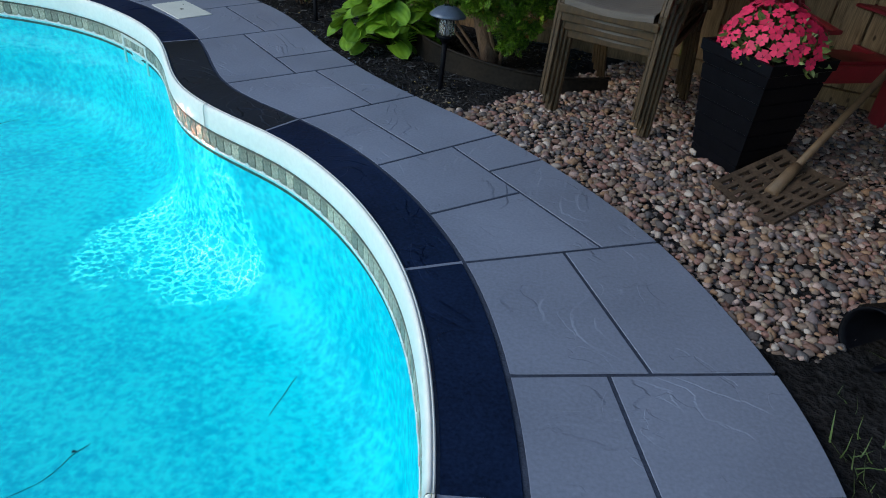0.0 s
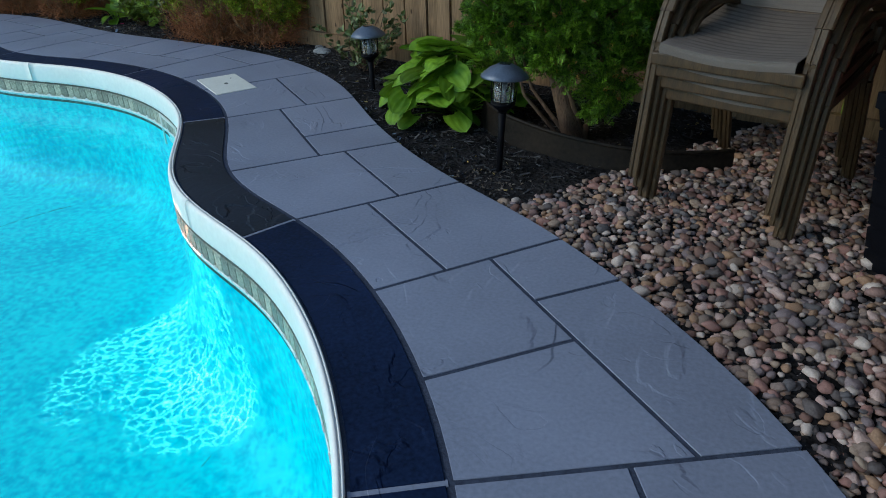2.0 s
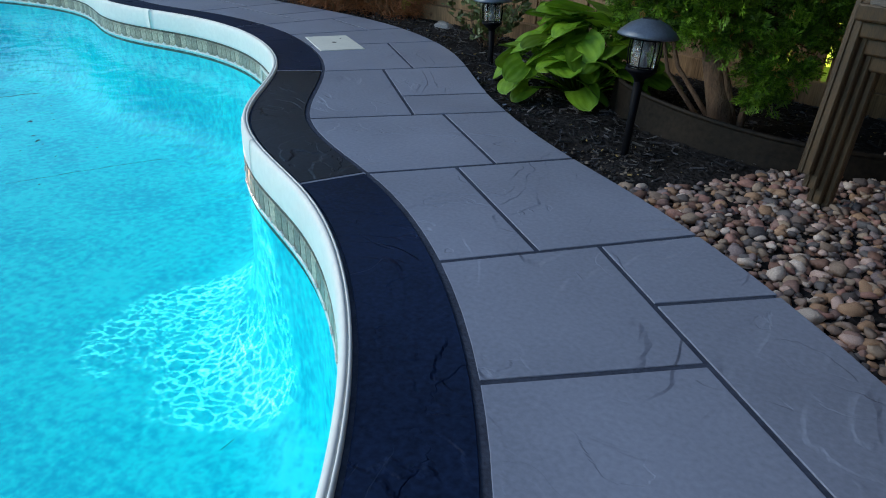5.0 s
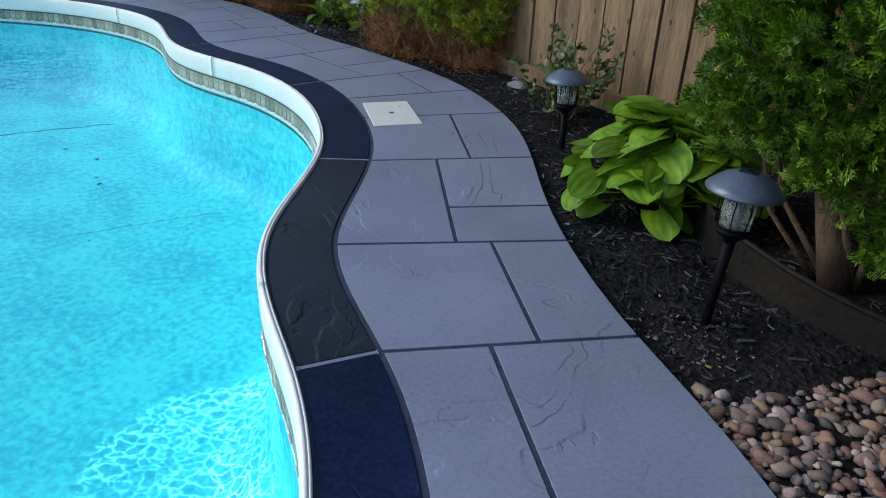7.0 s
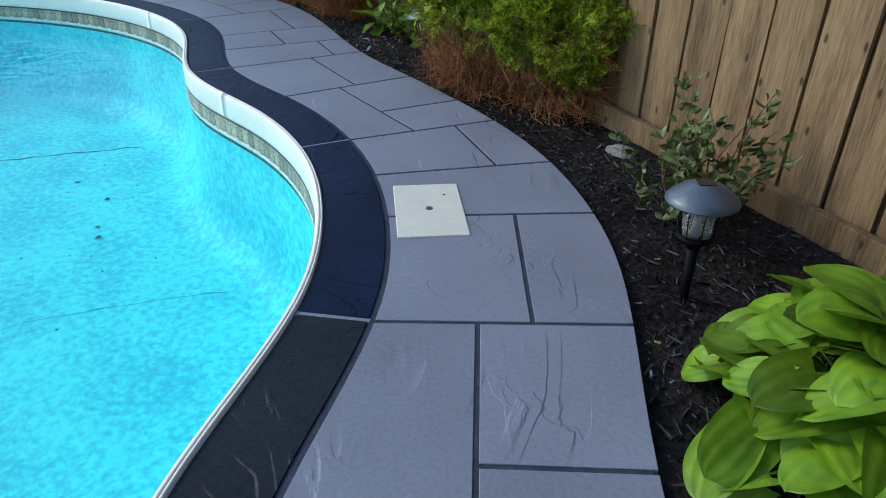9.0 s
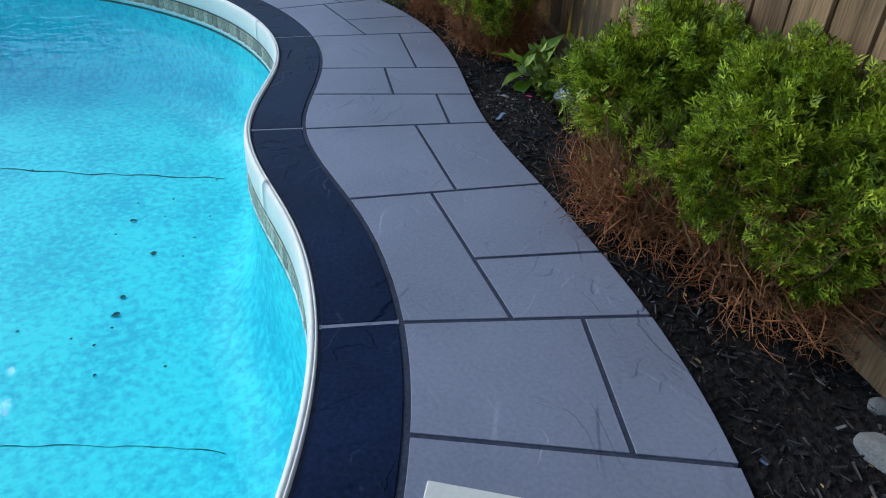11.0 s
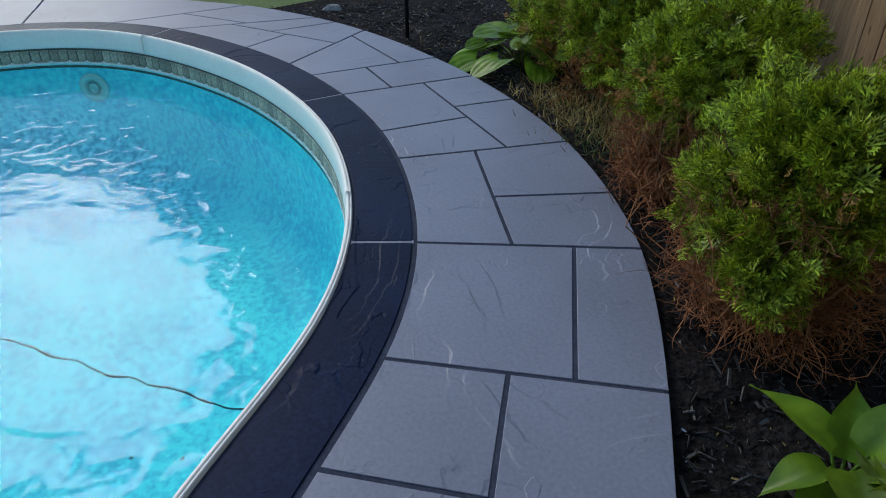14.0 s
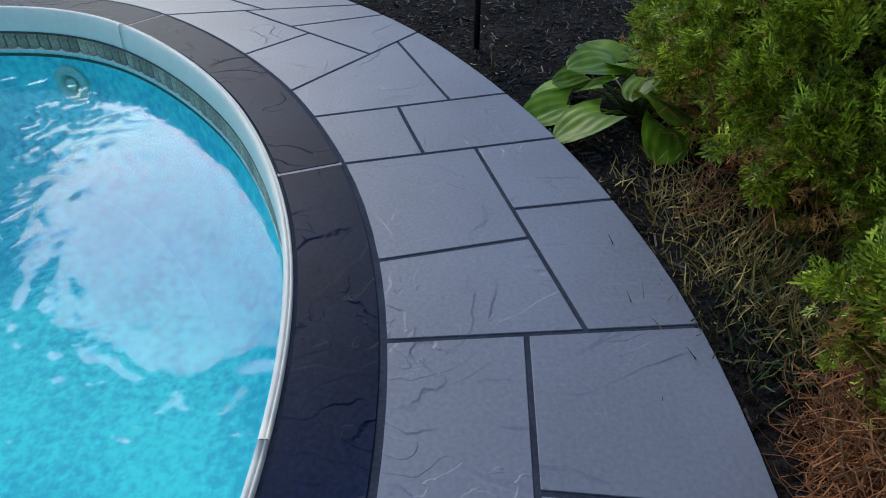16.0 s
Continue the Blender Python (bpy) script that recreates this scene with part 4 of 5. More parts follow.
def fan_shape():
    """A flat cedar spray: a stem with narrow overlapping side lobes."""
    v, f = [], []
    lobes = [(0.0, 0.0, 0, 0.6, 0.03), (0.5, 0.0, 0, 0.48, 0.05)]
    for i in range(2):
        for e in (-1, 1):
            x0, a, ln = 0.14 + 0.28 * i, e * (48 - 4 * i), 0.5 - 0.1 * i
            lobes.append((x0, 0.0, a, ln, 0.046))
            for g in (-1, 1):
                lobes.append((x0 + 0.5 * ln * math.cos(radians(a)), 0.5 * ln * math.sin(radians(a)), a + g * 42, 0.27 - 0.02 * i, 0.046))
    for x, y, a, ln, w in lobes:
        c, s = math.cos(radians(a)), math.sin(radians(a))
        pts = [(0, -0.3 * w), (0.72 * ln, -w), (ln, -0.25 * w), (ln, 0.25 * w), (0.72 * ln, w), (0, 0.3 * w)]
        b = len(v)
        v += [(x + px * c - py * s, y + px * s + py * c, 0.03 * math.sin(9 * x + a) - 0.14 * (x + px * c) ** 2) for px, py in pts]
        f.append([b, b + 1, b + 2, b + 3, b + 4, b + 5])
    return v, f


FAN_V, FAN_F = fan_shape()


def crown_points(clumps, count, nrng, rag=1.0):
    """Places and outward ways on lumpy ellipsoids, with holes."""
    vol = np.array([c[3] * c[4] * c[5] for c in clumps]) ** 0.67
    P, D = [], []
    for c, share in zip(clumps, vol / vol.sum()):
        n = int(count * share)
        d = nrng.normal(size=(n, 3))
        d /= np.linalg.norm(d, axis=1)[:, None]
        lump = np.array([noise.noise(Vector(q * 2.6) + Vector((c[0] * 7, c[1] * 5, 0))) for q in d])
        fine = np.array([noise.noise(Vector(q * 7.0) + Vector((c[1] * 3, 0, c[0]))) for q in d])
        r = (0.82 + 0.42 * rag * lump + 0.48 * rag * fine) * nrng.uniform(0.7, 1.04, n) ** 0.6
        P.append(np.array(c[:3]) + d * r[:, None] * np.array(c[3:6]))
        D.append(d)
    return np.concatenate(P), np.concatenate(D)


def twig_mesh(name, starts, ends, nrng, material, r0=0.004, wob=0.05, sides=4):
    verts, faces = [], []
    for a, b in zip(starts, ends):
        a, b = Vector(a), Vector(b)
        ln = (b - a).length
        pts = []
        j = Vector(nrng.normal(size=3)) * wob * ln
        for k in range(5):
            t = k / 4
            pts.append(a.lerp(b, t) + j * math.sin(math.pi * t) + Vector(nrng.normal(size=3)) * 0.045 * ln * t)
        r = r0 * nrng.uniform(0.6, 1.3)
        v, f = tube_data(pts, [r * (1 - 0.17 * k) for k in range(5)], sides, 1.0, len(verts))
        verts += v
        faces += f
    return mesh(name, verts, faces, material)


def build_cedar(label, foot, clumps, count, size, dead, stems=8, seed=1, trunk=0.03, group="trimmed cedars by the fence", green="cedar", rag=1.0):
    """A cedar: bare stems, a skirt of dead brown twigs, and clumps of green sprays. Clumps are x, y, z, rx, ry, rz from the foot."""
    nrng = np.random.default_rng(seed)
    tree = thing("cedar_bush", label, "cedar", group, m=pose(foot[0], foot[1], GROUND))
    for s in range(stems):
        c = clumps[s % len(clumps)]
        e = Vector((c[0] + nrng.uniform(-0.5, 0.5) * c[3], c[1] + nrng.uniform(-0.5, 0.5) * c[4], c[2] + 0.3 * c[5]))
        b = Vector((nrng.uniform(-1, 1) * 0.05, nrng.uniform(-1, 1) * 0.05, -0.02))
        mid = b.lerp(e, 0.5) + Vector((0, 0, -0.05)) + Vector(nrng.normal(size=3)) * 0.03
        r = trunk * (1.0 if s == 0 else nrng.uniform(0.15, 0.35))
        part("trunk" if s == 0 else "stem", tube("stem", [b, b.lerp(mid, 0.5), mid, mid.lerp(e, 0.5), e], [r * 1.2, r, r * 0.8, r * 0.6, r * 0.25], M["bark"], 9), tree)
    # sprays stand in tufts, with dark hollows between
    T, N = crown_points(clumps, count // 11, nrng, rag)
    hollow = np.array([noise.noise(Vector(q) * 8.0 + Vector((seed, 0, 0))) for q in T])
    T, N = T[hollow > -0.2], N[hollow > -0.2]
    pick = nrng.integers(0, len(T), count)
    D = N[pick]
    P = T[pick] + D * nrng.uniform(-0.35, 0.45, (count, 1)) * size + nrng.normal(size=D.shape) * 0.26 * size
    way = 0.75 * D + np.array((0, 0, 0.4)) + nrng.normal(size=D.shape) * 0.5
    part("foliage", scatter("foliage", FAN_V, FAN_F, P, way, size * nrng.uniform(0.6, 1.25, len(P)), M[green], nrng), tree)
    k = max(20, count // (40 if green == "cedar_dark_shaded" else 6))
    P3, D3 = crown_points(clumps, k, nrng)
    low = D3[:, 2] < nrng.normal(-0.1, 0.4, len(D3))
    P3, D3 = P3[low], D3[low]
    part("dead_sprays", scatter("dead_sprays", FAN_V, FAN_F, P3, D3 + nrng.normal(size=D3.shape) * 0.6, size * nrng.uniform(0.5, 0.9, len(P3)), M["dead_spray"], nrng), tree, "orange-brown dead sprays")
    n = max(30, count // 40)
    P2, D2 = crown_points(clumps, n, nrng)
    cen = np.mean([c[:3] for c in clumps], axis=0) * np.array((1, 1, 0.75))
    part("branchwork", twig_mesh("branchwork", cen + (P2 - cen) * 0.25, P2 * 0.97, nrng, M["bark"], 0.004), tree, "brown inner branches")["kind"] = "stuff"
    if dead:
        n, lo, hi, rad = dead
        a = nrng.uniform(0, 2 * math.pi, n)
        k = nrng.integers(0, len(clumps), n)
        cc = np.array([clumps[i][:3] for i in k])
        rr = np.array([clumps[i][3] for i in k])
        z0 = nrng.uniform(0.02, hi * 0.6, n)
        st = np.stack([cc[:, 0] * 0.55 + 0.25 * rr * np.cos(a), cc[:, 1] * 0.55 + 0.25 * rr * np.sin(a), z0], 1)
        out = np.minimum(rad * nrng.uniform(0.55, 1.1, n), 0.3 / rr)
        en = np.stack([cc[:, 0] * 0.9 + rr * out * np.cos(a), cc[:, 1] * 0.9 + rr * out * np.sin(a), np.maximum(0.01, lo + (hi - lo) * nrng.uniform(0, 1, n))], 1)
        part("dead_skirt", twig_mesh("dead_skirt", st, en, nrng, M["dead"], 0.0026, 0.26, 3), tree, "dead rust-brown twigs")["kind"] = "stuff"
        b = nrng.integers(0, n, n // 4)
        up = en[b] * np.array((0.85, 0.85, 0)) + np.array((0, 0, 1)) * nrng.uniform(0.18, 0.46, (len(b), 1))
        part("dead_stemwork", twig_mesh("dead_stemwork", st[b] * np.array((0.8, 0.8, 0.2)), up, nrng, M["dead_stem"], 0.0046, 0.12, 4), tree, "pale brown bare stems splayed from the base")["kind"] = "stuff"
        i = nrng.integers(0, n, n * 3)
        j = st[i] + (en[i] - st[i]) * nrng.uniform(0.35, 1.0, (n * 3, 1))
        e2 = j + nrng.normal(size=j.shape) * 0.045 + (en[i] - st[i]) * 0.12
        e2[:, 2] = np.maximum(e2[:, 2], 0.005)
        part("dead_brush", twig_mesh("dead_brush", j, e2, nrng, M["dead"], 0.0015, 0.2, 3), tree, "fine dead sprigs")["kind"] = "stuff"
    return tree


build_cedar("tall green cedar with a bare reddish trunk inside the edging", (0.16, 4.53), [(-0.13, 0.12, 0.96, 0.52, 0.46, 0.42), (-0.14, 0.05, 0.82, 0.44, 0.4, 0.4), (0.14, 0.1, 0.66, 0.3, 0.32, 0.36), (-0.38, 0.25, 0.5, 0.2, 0.2, 0.24), (0.12, -0.06, 0.36, 0.11, 0.12, 0.22), (-0.3, 0.02, 0.56, 0.22, 0.2, 0.2), (-0.06, -0.08, 0.5, 0.2, 0.18, 0.2)], 38000, 0.05, None, 7, 11, 0.042, "", "cedar_dark_shaded", 0.55)
build_cedar("rounded green cedar over a skirt of dead rust-brown twigs", (-2.4, 6.05), [(0.06, 0.12, 0.43, 0.31, 0.3, 0.25), (0.18, 0.05, 0.34, 0.22, 0.2, 0.19), (-0.06, 0.2, 0.52, 0.18, 0.17, 0.12), (0.28, 0.2, 0.5, 0.25, 0.2, 0.17)], 13000, 0.058, (760, 0.0, 0.42, 1.15), 14, 21, 0.02)
build_cedar("lower green cedar with bare stems and brown twigs below", (-2.98, 6.24), [(0.04, 0.02, 0.47, 0.22, 0.2, 0.19), (-0.1, -0.05, 0.34, 0.14, 0.13, 0.18), (0.04, 0.1, 0.55, 0.17, 0.16, 0.12), (0.0, -0.18, 0.42, 0.15, 0.12, 0.13)], 8000, 0.055, (420, 0.0, 0.3, 1.3), 12, 31, 0.018)
build_cedar("brown twiggy cedar stump with splayed bare stems", (-2.72, 6.02), [(0.0, 0.0, 0.32, 0.16, 0.14, 0.16)], 400, 0.06, (360, 0.02, 0.36, 1.5), 12, 37, 0.016)
build_cedar("ragged green cedar browned along its pool side", (-4.66, 6.7), [(0.02, 0.02, 0.46, 0.25, 0.23, 0.24), (-0.14, -0.02, 0.34, 0.17, 0.15, 0.18), (0.12, 0.04, 0.54, 0.19, 0.18, 0.16), (0.1, -0.1, 0.32, 0.17, 0.13, 0.15)], 10500, 0.055, (1100, 0.0, 0.46, 1.12), 10, 41, 0.018)
build_cedar("small upright cedar with a thick brown dead base", (-5.38, 6.76), [(0.05, 0.0, 0.52, 0.22, 0.2, 0.2), (0.16, 0.12, 0.62, 0.2, 0.18, 0.14), (-0.1, -0.02, 0.4, 0.14, 0.14, 0.16)], 6500, 0.054, (620, 0.0, 0.4, 1.1), 9, 51, 0.018)
build_cedar("broad green cedar flecked with orange dead sprays", (-6.5, 6.98), [(0.0, 0.0, 0.5, 0.5, 0.36, 0.36), (-0.3, -0.14, 0.36, 0.3, 0.26, 0.3), (0.3, -0.05, 0.38, 0.32, 0.26, 0.28), (0.0, 0.15, 0.8, 0.4, 0.3, 0.3)], 13000, 0.062, (220, 0.02, 0.4, 1.05), 10, 61, 0.025)


def build_hosta(label, foot, count, length, reach, seed, rise=0.34):
    nrng = random.Random(seed)
    plant = thing("hosta", label, "hosta", "broad-leaved plants in the bed", m=pose(foot[0], foot[1], GROUND))
    kinds = [leaf_card("leaf", length, length * w, M["hosta"], d, f, 12, 16, 1.0, 0.8) for d, f, w in ((0.12, 0.16, 0.5), (0.28, 0.1, 0.56), (0.06, 0.22, 0.5), (0.36, 0.1, 0.53))]
    for i in range(count):
        ring = (i + 0.5) / count
        a = i * 2.399963 + nrng.uniform(-0.25, 0.25)
        r = reach * (0.05 + 0.75 * ring**0.75) * nrng.uniform(0.85, 1.12)
        h = rise * (1.0 - 0.78 * ring**1.6) * nrng.uniform(0.85, 1.1)
        tilt = -6 + 22 * ring**1.5 + nrng.uniform(-16, 16)
        base = Vector((r * math.cos(a), r * math.sin(a), max(0.05, h)))
        s = nrng.uniform(0.6, 1.08)
        part("leaf", kinds[nrng.randrange(4)], plant, m=pose(base.x, base.y, base.z, nrng.uniform(-26, 26), tilt, math.degrees(a) + nrng.uniform(-75, 75)) @ Matrix.Scale(s, 4))
        part("petiole", tube("petiole", [(0.02 * math.cos(a), 0.02 * math.sin(a), 0), (base.x * 0.6, base.y * 0.6, base.z * 0.75), base], [0.005, 0.004, 0.003], M["hosta"], 5), plant)
    return plant


build_hosta("large green hosta with broad heart-shaped ribbed leaves", (-0.5, 4.81), 118, 0.148, 0.42, 5, 0.35)
build_hosta("small green hosta under the broad cedar", (-7.0, 6.66), 26, 0.18, 0.4, 8, 0.2)


def build_sprout():
    plant = thing("broadleaf_sprout", "young broad-leaved plant with upright light green leaves", "plant", m=pose(-4.06, 6.55, GROUND))
    leaf = leaf_card("leaf", 0.19, 0.062, M["hosta"], 0.35, 0.3, 10, 8, 0.0, 1.0)
    for a, tilt, s, h in ((205, -30, 1.0, 0.1), (80, -66, 1.0, 0.12), (330, -20, 0.9, 0.11), (20, -50, 0.85, 0.1), (265, 5, 0.8, 0.08), (140, -48, 0.9, 0.07), (300, 12, 0.75, 0.05), (40, -5, 0.8, 0.06)):
        c, d = math.cos(radians(a)), math.sin(radians(a))
        part("leaf", leaf, plant, m=pose(0.035 * c, 0.035 * d, h, 14, tilt, a) @ Matrix.Scale(s, 4))
        part("petiole", tube("petiole", [(0.005 * c, 0.005 * d, -0.01), (0.018 * c, 0.018 * d, h * 0.6), (0.037 * c, 0.037 * d, h)], [0.005, 0.004, 0.004], M["hosta"], 6), plant)


build_sprout()


def build_shrub(label, foot, seed, count, size, spread, tall, material):
    """A small open shrub of thin stems with broad pointed leaves, folded along the midrib."""
    nrng = np.random.default_rng(seed)
    shrub = thing("leafy_shrub", label, "shrub", m=pose(foot[0], foot[1], GROUND))
    n = 26
    a = nrng.uniform(0, 6.28, n)
    ln = nrng.uniform(0.4, 1.0, n) * tall
    out = nrng.uniform(0.15, 1.0, n) * spread
    en = np.stack([out * np.cos(a), out * np.sin(a), ln], 1)
    st = np.stack([0.03 * np.cos(a), 0.03 * np.sin(a), 0 * a], 1)
    part("branchwork", twig_mesh("branchwork", st, en, nrng, M["bark"], 0.004, 0.08), shrub, "thin brown stems")["kind"] = "stuff"
    i = nrng.integers(0, n, count)
    p = st[i] + (en[i] - st[i]) * nrng.uniform(0.3, 1.03, (count, 1)) + nrng.normal(size=(count, 3)) * 0.012
    v = [(0, 0, 0), (0.22, -0.24, 0.07), (0.6, -0.26, 0.05), (1, 0, -0.12), (0.6, 0.26, 0.05), (0.22, 0.24, 0.07), (0.5, 0, -0.02)]
    way = nrng.normal(size=(count, 3)) * np.array((1, 1, 0.5)) + (en[i] - st[i]) * 2
    part("foliage", scatter("foliage", v, [[0, 1, 2, 6], [6, 2, 3, 4], [0, 6, 4, 5]], p, way, nrng.uniform(0.65, 1.2, count) * size, material, nrng), shrub)


build_shrub("small open shrub with olive-green leaves by the fence", (-1.28, 5.5), 77, 620, 0.046, 0.3, 0.46, M["leafy"])
build_shrub("low shrub with broad yellow-green pointed leaves", (-3.7, 6.5), 78, 360, 0.066, 0.26, 0.3, M["leafy_bright"])
build_shrub("little shrub with yellow-green leaves behind the rock", (-3.45, 6.42), 79, 200, 0.06, 0.17, 0.24, M["leafy_bright"])


RIM_TABLE = [spline(RIM, k * 0.31) for k in range(100)]
RIM_P = np.array([tuple(p) for p, t in RIM_TABLE])
RIM_N = np.array([(t.y, -t.x) for p, t in RIM_TABLE])


def in_bed(x, y):
    """True between the walkway's rim and the fence."""
    if y > fence_y(x) - 0.03:
        return False
    d = np.array((x, y)) - RIM_P
    k = int(np.argmin((d * d).sum(1)))
    return float(d[k] @ RIM_N[k]) > 0.015


def build_litter():
    """Bark chips, pale shreds and grass on the soil."""
    nrng = np.random.default_rng(5)
    P = []
    while len(P) < 16900:
        x, y = nrng.uniform(-8.6, 1.2), nrng.uniform(3.6, 8.0)
        if x > 0.02 + (y - 3.78) * 0.75 or (x - 0.35) ** 2 + (y - 4.75) ** 2 < 0.0:
            continue
        if in_bed(x, y):
            P.append((x, y, GROUND + 0.014 + nrng.uniform(0, 0.012)))
    P = np.array(P)
    v = [(-0.5, -0.18, 0), (0.5, -0.14, 0), (0.45, 0.16, 0.03), (-0.4, 0.2, 0), (-0.45, -0.15, 0.1), (0.42, -0.1, 0.12), (0.4, 0.12, 0.1), (-0.38, 0.14, 0.12)]
    f = [[4, 5, 6, 7], [0, 1, 5, 4], [1, 2, 6, 5], [2, 3, 7, 6], [3, 0, 4, 7]]
    d = nrng.normal(size=P.shape) * np.array((1, 1, 0.22))
    shred = [(x, y * 0.42, z * 0.6) for x, y, z in v]
    thing("mulch_shreds", "long dark splinters of shredded bark on the soil", "mulch", kind="stuff", data=scatter("mulch_shreds", shred, f, P[9700:] + np.array((0, 0, 0.005)), d[9700:], 0.015 + 0.045 * nrng.uniform(0, 1, len(P) - 9700) ** 2, M["mulch"], nrng))
    P, d = P[:9700], d[:9700]
    thing("bark_mulch", "dark bark mulch chips scattered over the soil", "mulch", kind="stuff", data=scatter("bark_mulch", v, f, P[:8800], d[:8800], 0.008 + 0.028 * nrng.uniform(0, 1, 8800) ** 2, M["mulch"], nrng))
    thing("straw_litter", "pale dry shreds lying among the mulch", "litter", kind="stuff", data=scatter("straw_litter", v, f, P[8800:] + np.array((0, 0, 0.006)), d[8800:], 0.005 + 0.016 * nrng.uniform(0, 1, len(P) - 8800) ** 3, M["drygrass"], nrng))
    # dry clods and pale crumbs where the soil is bare, and flakes of blue paint beside the slabs
    crumbs = []
    for x, y, spread, n in ((-3.72, 6.23, 0.09, 150), (-3.93, 6.3, 0.07, 90), (-0.13, 3.93, 0.08, 110), (-6.75, 6.55, 0.12, 120)):
        crumbs += [(x + dx, y + dy, GROUND + 0.02) for dx, dy in nrng.normal(size=(n, 2)) * spread if in_bed(x + dx, y + dy)]
    crumbs = np.array(crumbs)
    lump = [(-0.5, -0.4, 0), (0.5, -0.36, 0), (0.45, 0.4, 0), (-0.4, 0.45, 0), (-0.3, -0.2, 0.5), (0.3, -0.26, 0.55), (0.28, 0.3, 0.45), (-0.26, 0.28, 0.6)]
    thing("soil_crumbs", "pale dry soil crumbs and grit on the bed", "soil", kind="stuff", data=scatter("soil_crumbs", lump, f, crumbs, nrng.normal(size=crumbs.shape) * np.array((1, 1, 0.2)), 0.003 + 0.013 * nrng.uniform(0, 1, len(crumbs)) ** 2, M["clod"], nrng))
    flakes = []
    for e in nrng.uniform(7.0, 19.5, 70):
        p, t = spline(RIM, e)
        o = 0.02 + 0.07 * nrng.uniform() ** 2
        flakes.append((p.x + t.y * o, p.y - t.x * o, GROUND + 0.034))
    flakes = np.array(flakes)
    thing("paint_flakes", "small pale blue paint flakes beside the walkway", "litter", kind="stuff", data=scatter("paint_flakes", v, f, flakes, nrng.normal(size=flakes.shape) * np.array((1, 1, 0.15)), 0.004 + 0.018 * nrng.uniform(0, 1, len(flakes)) ** 3, M["flake"], nrng))
    blade = [(0, -0.03, 0), (0, 0.03, 0), (0.5, 0.022, 0.03), (0.5, -0.022, 0.03), (1, 0.004, -0.12), (1, -0.004, -0.12)]
    bf = [[0, 1, 2, 3], [3, 2, 4, 5]]
    for name, label, material, spots, per, size, flat in (
        ("dry_grass", "dry straw-coloured grass clump on the bed", M["drygrass"], [(-6.25, 6.72), (-6.0, 6.7), (-6.45, 6.66), (-5.85, 6.85), (-6.15, 6.9), (-5.95, 6.95)], 380, 0.085, 0.6),
        ("green_grass", "thin green grass growing through the bed", M["grass"], [(-5.8, 7.05), (-6.0, 7.1), (-5.75, 6.75), (-5.6, 6.95), (1.42, 1.65), (1.6, 1.85), (1.5, 1.4), (1.35, 1.25), (1.7, 1.55), (1.6, 1.2), (1.75, 2.0), (-6.1, 6.85), (-6.2, 7.0), (-5.9, 6.8)], 220, 0.085, 0.9)):
        Q, D = [], []
        for x, y in spots:
            c = nrng.normal(size=(per, 2)) * 0.11
            for k in c:
                Q.append((x + k[0], y + k[1], GROUND + 0.005))
                D.append((nrng.normal(), nrng.normal(), flat + abs(nrng.normal()) * flat))
        thing(name, label, "grass", kind="stuff", data=scatter(name, blade, bf, np.array(Q), np.array(D), nrng.uniform(0.5, 1.3, len(Q)) * size, material, nrng))


build_litter()


